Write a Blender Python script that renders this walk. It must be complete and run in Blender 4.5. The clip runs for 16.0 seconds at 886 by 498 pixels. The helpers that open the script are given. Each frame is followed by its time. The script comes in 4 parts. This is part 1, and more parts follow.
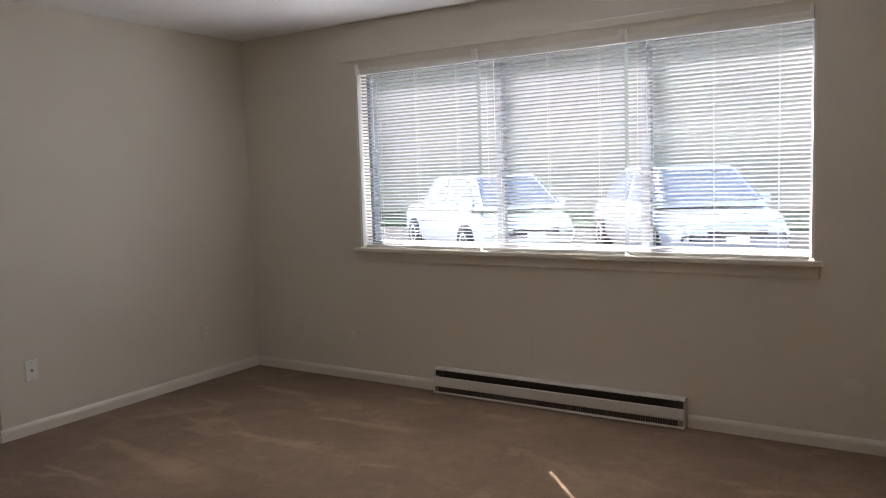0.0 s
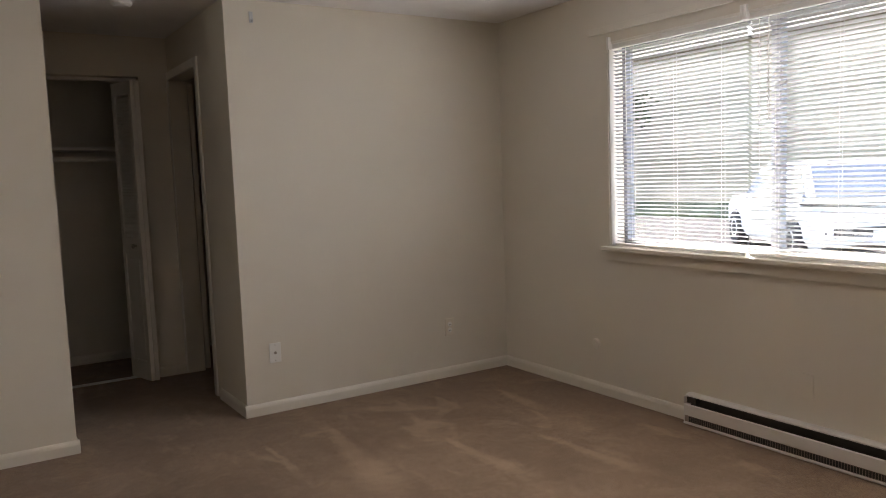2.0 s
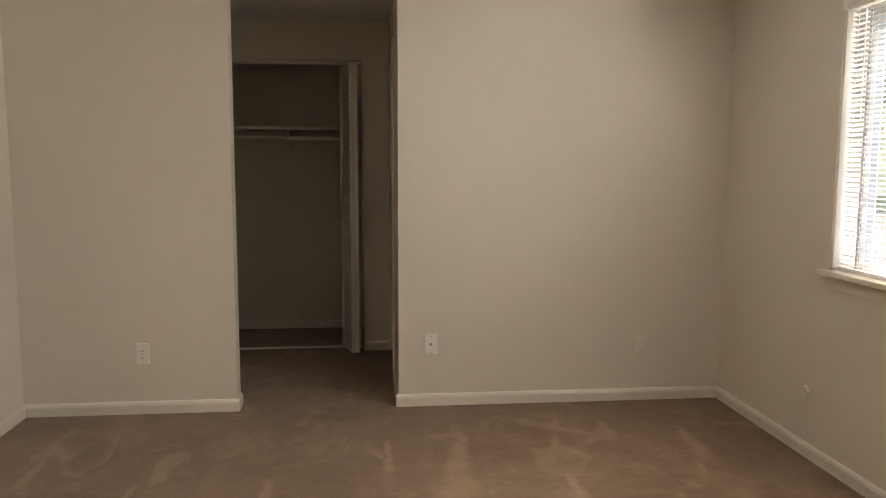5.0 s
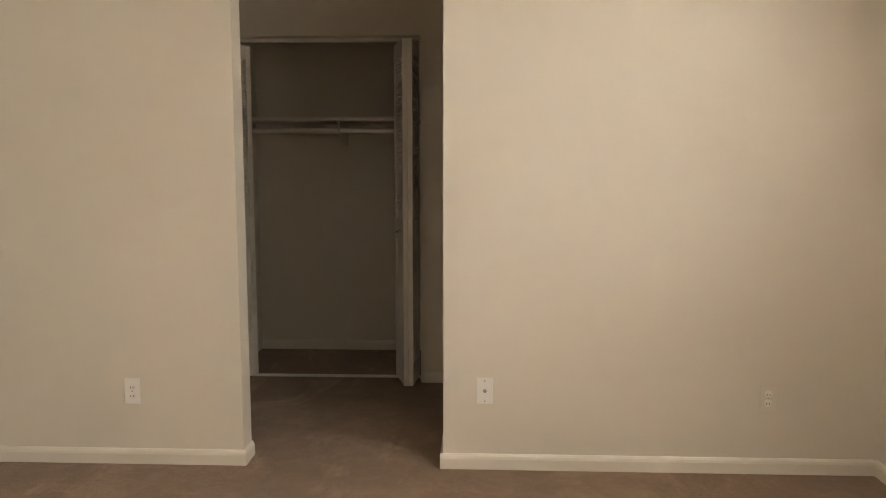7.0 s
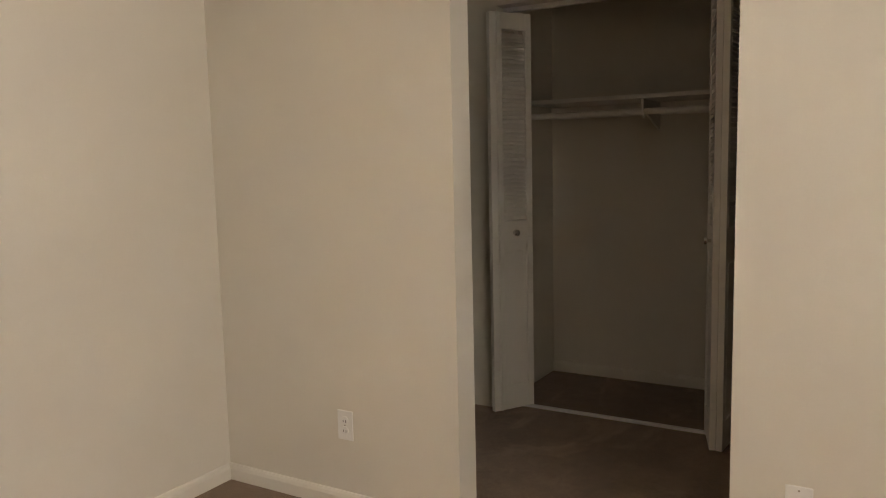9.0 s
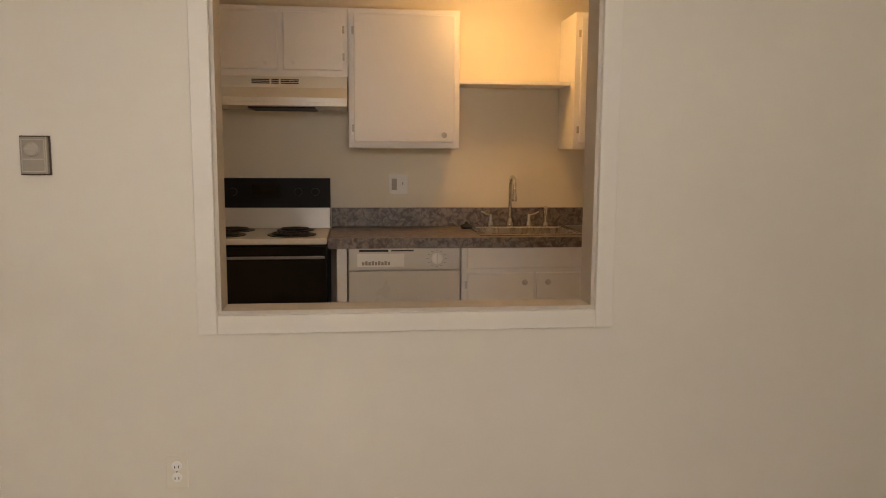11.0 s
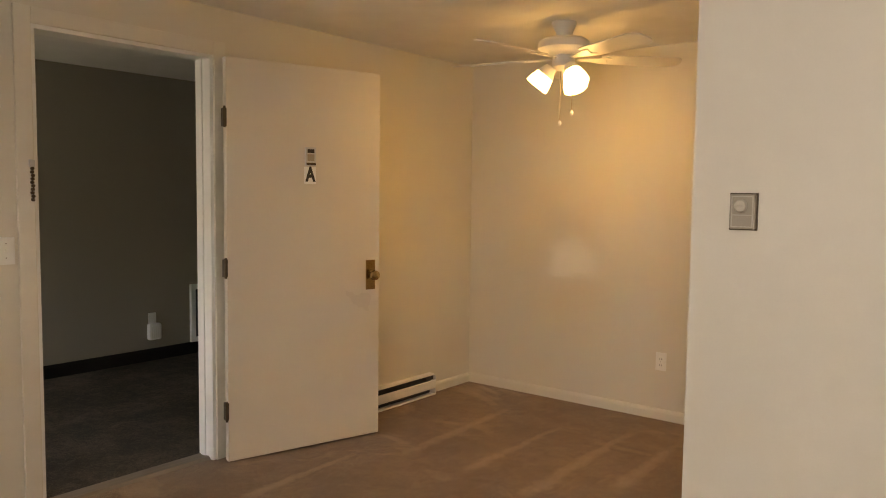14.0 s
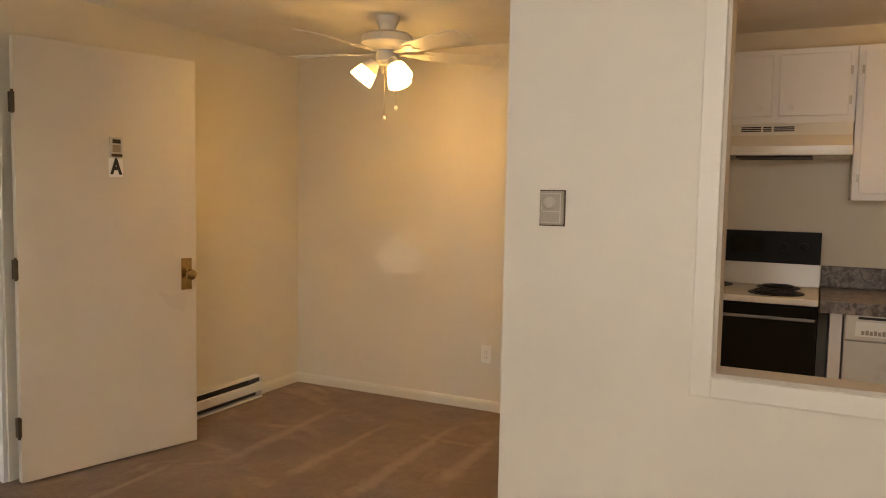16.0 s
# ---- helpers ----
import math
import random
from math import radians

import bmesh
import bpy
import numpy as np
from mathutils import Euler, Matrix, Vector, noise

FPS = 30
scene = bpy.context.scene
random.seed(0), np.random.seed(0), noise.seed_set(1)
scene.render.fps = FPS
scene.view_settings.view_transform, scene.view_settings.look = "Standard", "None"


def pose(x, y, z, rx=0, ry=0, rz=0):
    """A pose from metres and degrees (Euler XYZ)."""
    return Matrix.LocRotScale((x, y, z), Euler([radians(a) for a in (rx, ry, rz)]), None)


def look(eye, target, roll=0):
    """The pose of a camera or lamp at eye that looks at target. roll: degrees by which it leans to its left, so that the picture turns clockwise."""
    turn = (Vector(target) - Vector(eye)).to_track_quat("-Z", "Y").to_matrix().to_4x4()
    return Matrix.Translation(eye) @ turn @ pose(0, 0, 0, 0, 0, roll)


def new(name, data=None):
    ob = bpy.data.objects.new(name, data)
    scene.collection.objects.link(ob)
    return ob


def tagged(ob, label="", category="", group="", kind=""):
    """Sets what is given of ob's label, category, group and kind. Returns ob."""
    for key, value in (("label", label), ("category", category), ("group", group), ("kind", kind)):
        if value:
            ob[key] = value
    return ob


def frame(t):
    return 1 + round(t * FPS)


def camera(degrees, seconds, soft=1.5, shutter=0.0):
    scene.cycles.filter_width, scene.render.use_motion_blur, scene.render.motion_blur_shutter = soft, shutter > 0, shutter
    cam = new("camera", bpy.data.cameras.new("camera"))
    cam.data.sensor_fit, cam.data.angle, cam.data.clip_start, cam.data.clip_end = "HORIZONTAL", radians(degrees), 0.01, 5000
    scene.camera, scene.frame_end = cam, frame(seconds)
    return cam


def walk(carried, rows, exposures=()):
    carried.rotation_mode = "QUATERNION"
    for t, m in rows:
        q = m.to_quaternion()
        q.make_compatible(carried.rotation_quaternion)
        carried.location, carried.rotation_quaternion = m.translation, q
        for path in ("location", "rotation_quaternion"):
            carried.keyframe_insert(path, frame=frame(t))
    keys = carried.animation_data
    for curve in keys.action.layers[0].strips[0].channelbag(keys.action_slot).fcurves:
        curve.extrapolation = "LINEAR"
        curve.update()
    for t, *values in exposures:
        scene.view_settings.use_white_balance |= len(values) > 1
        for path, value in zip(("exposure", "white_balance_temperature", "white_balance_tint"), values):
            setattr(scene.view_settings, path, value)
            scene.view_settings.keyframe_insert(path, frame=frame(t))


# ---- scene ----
cam = camera(60.5, 16.0, soft=1.0)
PATH = [
    (0, (-3.924, -4.119, 1.342), (-2.241, -3.056, 1.151), -1.8),
    (0.5, (-3.709, -4.184, 1.334), (-2.16, -2.931, 1.158), -1.3),
    (1, (-3.519, -4.21, 1.332), (-2.154, -2.76, 1.143), -1.3),
    (1.5, (-3.323, -4.186, 1.334), (-2.101, -2.614, 1.144), -1.6),
    (2, (-3.168, -4.169, 1.329), (-2.095, -2.492, 1.138), -2.1),
    (2.5, (-2.974, -4.215, 1.344), (-2.165, -2.396, 1.146), -2.1),
    (3, (-2.827, -4.252, 1.338), (-2.15, -2.384, 1.112), -1.1),
    (3.5, (-2.632, -4.225, 1.341), (-2.016, -2.337, 1.107), -1.1),
    (4, (-2.452, -4.195, 1.361), (-1.948, -2.274, 1.128), -1.5),
    (4.5, (-2.25, -4.175, 1.345), (-1.975, -2.205, 1.134), -1.4),
    (4.7, (-2.156, -4.172, 1.349), (-1.912, -2.199, 1.129), -0.6),
    (6.8, (-1.748, -3.323, 1.326), (-1.809, -1.337, 1.098), 0.1),
    (7, (-1.725, -3.204, 1.326), (-1.808, -1.218, 1.103), 0.0),
    (7.5, (-1.655, -2.902, 1.319), (-1.787, -0.918, 1.1), -0.4),
    (8, (-1.61, -2.604, 1.32), (-1.862, -0.632, 1.102), -0.2),
    (8.2, (-1.562, -2.487, 1.309), (-1.918, -0.533, 1.08), -0.8),
    (10.3, (-1.434, -2.097, 1.345), (-3.282, -1.372, 1.105), 0.4),
    (10.5, (-1.402, -2.119, 1.361), (-3.298, -1.534, 1.111), 0.1),
    (11, (-1.387, -2.176, 1.377), (-3.358, -1.947, 1.128), 0.4),
    (11.5, (-1.382, -2.232, 1.39), (-3.368, -2.319, 1.172), 0.9),
    (12, (-1.363, -2.26, 1.403), (-3.31, -2.684, 1.233), 0.7),
    (12.5, (-1.349, -2.28, 1.409), (-3.198, -3.027, 1.251), 0.5),
    (13, (-1.345, -2.32, 1.414), (-3.061, -3.335, 1.258), 0.3),
    (13.5, (-1.312, -2.366, 1.412), (-2.911, -3.558, 1.263), 0.3),
    (14, (-1.322, -2.38, 1.41), (-2.886, -3.617, 1.264), 0.7),
    (14.5, (-1.332, -2.361, 1.417), (-2.938, -3.543, 1.27), 0.9),
    (15, (-1.348, -2.352, 1.409), (-3.023, -3.437, 1.271), 1.1),
    (15.5, (-1.376, -2.349, 1.406), (-3.108, -3.341, 1.266), 1.2),
    (16, (-1.414, -2.346, 1.411), (-3.202, -3.228, 1.26), 1.1),
]
walk(cam, [(t, look(eye, target, roll)) for t, eye, target, roll in PATH],
     exposures=[(0.0, 2.34, 6300, 18), (1.5, 2.54, 6550, 18), (2.5, 2.76, 6850, 18), (3.5, 2.96, 7000, 18), (4.7, 3.06, 7500, 17), (6.8, 3.64, 7800, 17),
                (8.2, 3.50, 7850, 17), (10.3, 3.24, 7600, 18), (11.5, 3.05, 8100, 18), (12.5, 3.05, 8750, 18), (13.5, 3.19, 8350, 17), (14.5, 3.23, 7950, 17), (16.0, 3.23, 8000, 17)])

# ---- plan, in metres ----
CEIL = 2.335
XP = -3.853           # room face of the wall with the serving hatch
YE = -5.727           # room face of the entry wall
XN = -5.885           # back wall of the dining nook
XK = -6.08            # back wall of the kitchen
YF = -3.314           # free end of the hatch wall
HL, HR = -2.742, -1.858  # hall opening in the north wall
YC = -8.12            # far wall of the corridor
YH = 1.315            # hall's far wall
SUN_EL, SUN_TO = 38.0, (-0.739, -0.674)

# ---- world, sun ----
world = bpy.data.worlds.new("world")
scene.world = world
world.use_nodes = True
wn = world.node_tree
sky = wn.nodes.new("ShaderNodeTexSky")
sky.sky_type = "NISHITA"
sky.sun_disc = False
sky.sun_elevation = radians(SUN_EL)
sky.sun_rotation = math.atan2(-SUN_TO[0], -SUN_TO[1])
wn.nodes["Background"].inputs["Strength"].default_value = 0.15
wn.links.new(sky.outputs[0], wn.nodes["Background"].inputs["Color"])
sun = new("sun", bpy.data.lights.new("sun", "SUN"))
sun.data.energy, sun.data.angle, sun.data.color = 4.2, radians(0.5), (1.0, 0.95, 0.88)
sd = Vector((SUN_TO[0], SUN_TO[1], -math.tan(radians(SUN_EL)) * math.hypot(*SUN_TO)))
sun.matrix_world = look((6, 6, 8), Vector((6, 6, 8)) + sd)

# strip lamp added in the window head, standing in for daylight off the slats
fill_down = new("window_fill_down", bpy.data.lights.new("window_fill_down", "AREA"))
fill_down.data.shape, fill_down.data.size, fill_down.data.size_y = "RECTANGLE", 2.6, 0.03
fill_down.data.energy, fill_down.data.color, fill_down.data.spread = 1.9, (0.96, 0.985, 0.99), radians(110)
fill_down.matrix_world = look((0.006, -2.354, 1.985), (-0.78, -2.354, 1.985 - 0.62))
# added strip lamp at the opening's foot, for sunlit ground and cars lighting the ceiling
fill_up = new("window_fill_up", bpy.data.lights.new("window_fill_up", "AREA"))
fill_up.data.shape, fill_up.data.size, fill_up.data.size_y = "RECTANGLE", 2.6, 0.012
fill_up.data.energy, fill_up.data.color, fill_up.data.spread = 2.1, (0.97, 0.985, 1.0), radians(100)
fill_up.matrix_world = look((0.008, -2.354, 0.906), (0.008 - 0.68, -2.354, 0.906 + 0.76))
# added spot lamp standing in for sun a car windscreen mirrors through the blinds
glint = new("car_glint_spot", bpy.data.lights.new("car_glint_spot", "SPOT"))
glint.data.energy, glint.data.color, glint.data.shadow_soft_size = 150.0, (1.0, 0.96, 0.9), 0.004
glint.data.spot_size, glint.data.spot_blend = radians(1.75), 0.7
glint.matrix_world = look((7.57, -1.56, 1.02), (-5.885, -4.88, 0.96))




# ---- materials ----
def surf(name, rgb, rough=0.6, metal=0.0, var=0.06, scale=3.0, fine=90.0, bump=0.15, spec=0.5, stretch=(1, 1, 1), dist=0.002):
    m = bpy.data.materials.new(name)
    m.use_nodes = True
    nt = m.node_tree
    b = nt.nodes["Principled BSDF"]
    b.inputs["Metallic"].default_value = metal
    b.inputs["Specular IOR Level"].default_value = spec
    co = nt.nodes.new("ShaderNodeTexCoord")
    mp = nt.nodes.new("ShaderNodeMapping")
    mp.inputs["Scale"].default_value = stretch
    nt.links.new(co.outputs["Object"], mp.inputs["Vector"])
    big = nt.nodes.new("ShaderNodeTexNoise")
    big.inputs["Scale"].default_value, big.inputs["Detail"].default_value = scale, 4
    small = nt.nodes.new("ShaderNodeTexNoise")
    small.inputs["Scale"].default_value, small.inputs["Detail"].default_value = fine, 3
    for n in (big, small):
        nt.links.new(mp.outputs[0], n.inputs["Vector"])
    add = nt.nodes.new("ShaderNodeMath")
    add.operation = "MULTIPLY_ADD"
    nt.links.new(small.outputs["Fac"], add.inputs[0])
    add.inputs[1].default_value = 0.4
    nt.links.new(big.outputs["Fac"], add.inputs[2])
    ramp = nt.nodes.new("ShaderNodeMapRange")
    ramp.inputs["From Min"].default_value, ramp.inputs["From Max"].default_value = 0.4, 1.0
    ramp.inputs["To Min"].default_value, ramp.inputs["To Max"].default_value = 1 - var, 1 + var
    nt.links.new(add.outputs[0], ramp.inputs["Value"])
    mul = nt.nodes.new("ShaderNodeVectorMath")
    mul.operation = "SCALE"
    mul.inputs[0].default_value = rgb
    nt.links.new(ramp.outputs[0], mul.inputs["Scale"])
    nt.links.new(mul.outputs[0], b.inputs["Base Color"])
    rr = nt.nodes.new("ShaderNodeMapRange")
    rr.inputs["To Min"].default_value, rr.inputs["To Max"].default_value = max(0.02, rough - 0.08), min(1, rough + 0.08)
    nt.links.new(big.outputs["Fac"], rr.inputs["Value"])
    nt.links.new(rr.outputs[0], b.inputs["Roughness"])
    if bump:
        bp = nt.nodes.new("ShaderNodeBump")
        bp.inputs["Strength"].default_value, bp.inputs["Distance"].default_value = bump, dist
        nt.links.new(small.outputs["Fac"], bp.inputs["Height"])
        nt.links.new(bp.outputs[0], b.inputs["Normal"])
    return m


def glow(name, rgb, strength, base=(0.9, 0.88, 0.84)):
    m = surf(name, base, 0.35, var=0.02, bump=0)
    b = m.node_tree.nodes["Principled BSDF"]
    b.inputs["Emission Color"].default_value = (*rgb, 1)
    b.inputs["Emission Strength"].default_value = strength
    return m


def carpet_material(name, light, dark, marks=1.0, strokes=(), sheen=0.2):
    """Cut-pile carpet: tufts, soft blotches and the streaks of lighter, brushed pile."""
    m = bpy.data.materials.new(name)
    m.use_nodes = True
    nt = m.node_tree
    b = nt.nodes["Principled BSDF"]
    b.inputs["Roughness"].default_value = 0.95
    b.inputs["Specular IOR Level"].default_value = 0.1
    b.inputs["Sheen Weight"].default_value = sheen
    b.inputs["Sheen Roughness"].default_value = 0.5
    co = nt.nodes.new("ShaderNodeTexCoord")

    def noise_at(scale, detail, stretch=(1, 1, 1), turn=0.0, warp=0.0):
        mp = nt.nodes.new("ShaderNodeMapping")
        mp.inputs["Scale"].default_value = stretch
        mp.inputs["Rotation"].default_value = (0, 0, radians(turn))
        nt.links.new(co.outputs["Object"], mp.inputs["Vector"])
        n = nt.nodes.new("ShaderNodeTexNoise")
        n.inputs["Scale"].default_value, n.inputs["Detail"].default_value, n.inputs["Distortion"].default_value = scale, detail, warp
        nt.links.new(mp.outputs[0], n.inputs["Vector"])
        return n

    def ranged(n, lo, hi, a, c):
        r = nt.nodes.new("ShaderNodeMapRange")
        for key, v in zip(("From Min", "From Max", "To Min", "To Max"), (lo, hi, a, c)):
            r.inputs[key].default_value = v
        nt.links.new(n.outputs[0], r.inputs["Value"])
        return r

    def joined(a, c, op):
        k = nt.nodes.new("ShaderNodeMath")
        k.operation = op
        nt.links.new(a.outputs[0], k.inputs[0])
        nt.links.new(c.outputs[0], k.inputs[1])
        return k

    def value(op, a, c=None, e=None, clamp=False):
        k = nt.nodes.new("ShaderNodeMath")
        k.operation, k.use_clamp = op, clamp
        for n, v in enumerate((a, c, e)):
            if v is None:
                continue
            if isinstance(v, (int, float)):
                k.inputs[n].default_value = v
            else:
                nt.links.new(v.outputs[0], k.inputs[n])
        return k

    split = nt.nodes.new("ShaderNodeSeparateXYZ")
    nt.links.new(co.outputs["Object"], split.inputs[0])
    wob = noise_at(5, 4)
    wob2 = noise_at(34, 5)
    streak = ranged(noise_at(1.5, 3, (2.2, 0.45, 1), 4, 0.4), 0.58, 0.70, 0, 0.16 * marks)
    # single strokes of brushed pile: along, across at start and end, half-widths at start and end
    for axis, s0, s1, a0, a1, w0, w1 in strokes:
        along, across = (0, 1) if axis == "x" else (1, 0)
        u = nt.nodes.new("ShaderNodeMapRange")
        u.inputs["From Min"].default_value, u.inputs["From Max"].default_value = s0, s1
        u.clamp = False
        nt.links.new(split.outputs[along], u.inputs["Value"])
        mid = value("MULTIPLY_ADD", u, a1 - a0, a0)
        off = nt.nodes.new("ShaderNodeMath")
        off.operation = "SUBTRACT"
        nt.links.new(split.outputs[across], off.inputs[0])
        nt.links.new(mid.outputs[0], off.inputs[1])
        off = value("ADD", off, value("MULTIPLY_ADD", wob, 0.07, -0.035))
        off = value("ADD", off, value("MULTIPLY_ADD", wob2, 0.05, -0.025))
        half = value("MAXIMUM", value("MULTIPLY_ADD", u, w1 - w0, w0), 0.004)
        side = value("SUBTRACT", 1.35, value("DIVIDE", value("ABSOLUTE", off), half), clamp=True)
        ends = value("MULTIPLY", value("MULTIPLY", u, 9.0, clamp=True), value("MULTIPLY", value("SUBTRACT", 1.0, u), 3.0, clamp=True))
        streak = value("MAXIMUM", streak, value("MULTIPLY", value("MULTIPLY", side, ends), 0.5))
    streak2 = ranged(noise_at(2.4, 5, (1.5, 0.8, 1), 25, 1.2), 0.58, 0.70, 0, 0.45 * marks)
    blotch = ranged(noise_at(2.2, 5, warp=0.5), 0.3, 0.75, 0, 0.45)
    tuft = noise_at(210, 3)
    grain = ranged(tuft, 0.3, 0.7, -0.36, 0.36)
    mottle = ranged(noise_at(11, 7, warp=0.8), 0.32, 0.7, -0.12, 0.14)
    clump = ranged(noise_at(48, 4, warp=0.4), 0.32, 0.68, -0.13, 0.13)
    total = joined(joined(joined(joined(joined(streak, streak2, "MAXIMUM"), blotch, "ADD"), mottle, "ADD"), grain, "ADD"), clump, "ADD")
    mix = nt.nodes.new("ShaderNodeMix")
    mix.data_type = "RGBA"
    nt.links.new(total.outputs[0], mix.inputs[0])
    mix.inputs[6].default_value, mix.inputs[7].default_value = (*dark, 1), (*light, 1)
    nt.links.new(mix.outputs[2], b.inputs["Base Color"])
    bp = nt.nodes.new("ShaderNodeBump")
    bp.inputs["Strength"].default_value, bp.inputs["Distance"].default_value = 0.6, 0.006
    nt.links.new(tuft.outputs[0], bp.inputs["Height"])
    nt.links.new(bp.outputs[0], b.inputs["Normal"])
    return m


def glass_material():
    m = bpy.data.materials.new("window_glass")
    m.use_nodes = True
    b = m.node_tree.nodes["Principled BSDF"]
    b.inputs["Transmission Weight"].default_value, b.inputs["Roughness"].default_value, b.inputs["IOR"].default_value = 1, 0.0, 1.45
    b.inputs["Base Color"].default_value = (0.95, 0.97, 0.97, 1)
    return m


def slat_material():
    m = surf("blind_slat", (0.52, 0.525, 0.53), 0.45, var=0.03, bump=0)
    nt = m.node_tree
    tr = nt.nodes.new("ShaderNodeBsdfTranslucent")
    tr.inputs["Color"].default_value = (0.82, 0.83, 0.84, 1)
    mx = nt.nodes.new("ShaderNodeMixShader")
    mx.inputs[0].default_value = 0.08
    nt.links.new(nt.nodes["Principled BSDF"].outputs[0], mx.inputs[1])
    nt.links.new(tr.outputs[0], mx.inputs[2])
    nt.links.new(mx.outputs[0], nt.nodes["Material Output"].inputs["Surface"])
    return m


def laminate_material():
    """Grey-brown stone-patterned laminate: dark ground with paler veined flakes."""
    m = surf("laminate", (0.2, 0.17, 0.16), 0.35, var=0.1, scale=14, fine=55, bump=0.03)
    nt = m.node_tree
    co = nt.nodes.new("ShaderNodeTexCoord")
    n = nt.nodes.new("ShaderNodeTexNoise")
    n.inputs["Scale"].default_value, n.inputs["Detail"].default_value, n.inputs["Distortion"].default_value = 36, 7, 0.9
    nt.links.new(co.outputs["Object"], n.inputs["Vector"])
    ramp = nt.nodes.new("ShaderNodeValToRGB")
    ramp.color_ramp.elements[0].position, ramp.color_ramp.elements[0].color = 0.38, (0.09, 0.066, 0.053, 1)
    ramp.color_ramp.elements[1].position, ramp.color_ramp.elements[1].color = 0.64, (0.27, 0.22, 0.19, 1)
    mid = ramp.color_ramp.elements.new(0.5)
    mid.color = (0.17, 0.14, 0.13, 1)
    nt.links.new(n.outputs["Fac"], ramp.inputs["Fac"])
    nt.links.new(ramp.outputs["Color"], nt.nodes["Principled BSDF"].inputs["Base Color"])
    return m


PAINT = surf("wall_paint", (0.75, 0.705, 0.61), 0.55, var=0.025, scale=1.2, fine=140, bump=0.12, dist=0.0015)
KITCHENPAINT = surf("kitchen_wall_paint", (0.8, 0.73, 0.59), 0.5, var=0.03, scale=1.2, fine=140, bump=0.12, dist=0.0015)
CEILING = surf("ceiling_paint", (0.85, 0.84, 0.825), 0.8, var=0.045, scale=5, fine=120, bump=0.4, dist=0.003)
TRIM = surf("trim_paint", (0.85, 0.825, 0.76), 0.35, var=0.03, scale=4, fine=60, bump=0.06)
DOORPAINT = surf("door_paint", (0.72, 0.67, 0.585), 0.3, var=0.025, scale=2, fine=50, bump=0.05)
CASINGPAINT = surf("casing_paint", (0.775, 0.735, 0.65), 0.4, var=0.03, scale=4, fine=60, bump=0.06)
STROKES = (("y", -0.37, -1.6, -1.55, -1.73, 0.012, 0.13), ("y", -0.95, -1.75, -1.165, -1.14, 0.015, 0.06), ("y", -0.42, -1.0, -0.43, -0.47, 0.015, 0.06),
           ("y", -0.5, -1.05, -1.93, -1.95, 0.012, 0.025), ("y", -0.9, -2.1, -2.45, -2.5, 0.02, 0.06), ("y", -1.2, -2.0, -0.75, -0.7, 0.015, 0.07),
           ("y", -1.4, -2.6, -2.05, -2.12, 0.015, 0.07), ("y", -0.9, -1.9, -3.0, -3.1, 0.015, 0.06), ("y", -0.6, -1.0, -3.5, -3.48, 0.02, 0.04),
           ("x", -4.6, -5.6, -3.935, -3.94, 0.05, 0.02), ("x", -4.2, -5.75, -4.22, -4.255, 0.05, 0.02), ("x", -4.3, -5.5, -4.63, -4.62, 0.04, 0.015),
           ("x", -4.3, -5.6, -5.03, -5.08, 0.05, 0.02), ("x", -3.4, -4.4, -5.2, -5.25, 0.03, 0.02), ("x", -4.0, -5.3, -3.6, -3.62, 0.04, 0.02))
CARPET = carpet_material("carpet", (0.405, 0.278, 0.178), (0.186, 0.12, 0.073), 1.0, STROKES)
HALLCARPET = carpet_material("corridor_carpet", (0.2, 0.165, 0.125), (0.05, 0.042, 0.034), 0.3, (), 0.0)
CORRWALL = surf("corridor_paint", (0.30, 0.275, 0.22), 0.6, var=0.04, scale=1.5, bump=0.1)
BLACKBASE = surf("black_vinyl_base", (0.014, 0.012, 0.01), 0.6, var=0.2, spec=0.2)
VINYL = surf("kitchen_vinyl", (0.58, 0.52, 0.44), 0.4, var=0.12, scale=6, bump=0.05)
WHITEPLASTIC = surf("white_plastic", (0.86, 0.85, 0.81), 0.35, var=0.02, bump=0)
DARKSLOT = surf("dark_slot", (0.03, 0.028, 0.026), 0.6, var=0.2)
HEATER = surf("heater_enamel", (0.76, 0.74, 0.7), 0.35, var=0.04, scale=6, bump=0.03)
GRILLEBROWN = surf("grille_brown", (0.30, 0.235, 0.2), 0.45, var=0.1)
FIN = surf("heater_fin", (0.06, 0.055, 0.05), 0.6, metal=0.1, var=0.1)
ALU = surf("aluminium", (0.62, 0.63, 0.64), 0.35, metal=1.0, var=0.06)
CHROME = surf("chrome", (0.72, 0.71, 0.68), 0.15, metal=1.0, var=0.05, bump=0)
STEEL = surf("stainless_steel", (0.36, 0.33, 0.3), 0.28, metal=1.0, var=0.08, stretch=(1, 20, 1), bump=0.04)
BRASS = surf("aged_brass", (0.43, 0.31, 0.15), 0.25, metal=1.0, var=0.2, scale=20, bump=0.05)
BRONZE = surf("dark_bronze", (0.1, 0.075, 0.05), 0.4, metal=0.9, var=0.2)
CABINET = surf("cabinet_paint", (0.86, 0.83, 0.79), 0.4, var=0.03, scale=3, bump=0.08)
ENAMEL = surf("cream_enamel", (0.78, 0.75, 0.67), 0.2, var=0.02, bump=0)
BLACKENAMEL = surf("black_enamel", (0.008, 0.008, 0.008), 0.45, var=0.2, bump=0, spec=0.15)
BLACKGLASS = surf("black_oven_glass", (0.005, 0.005, 0.005), 0.12, var=0.1, bump=0, spec=0.3)
COIL = surf("burner_coil", (0.025, 0.022, 0.02), 0.5, metal=0.4, var=0.3)
LAMINATE = laminate_material()
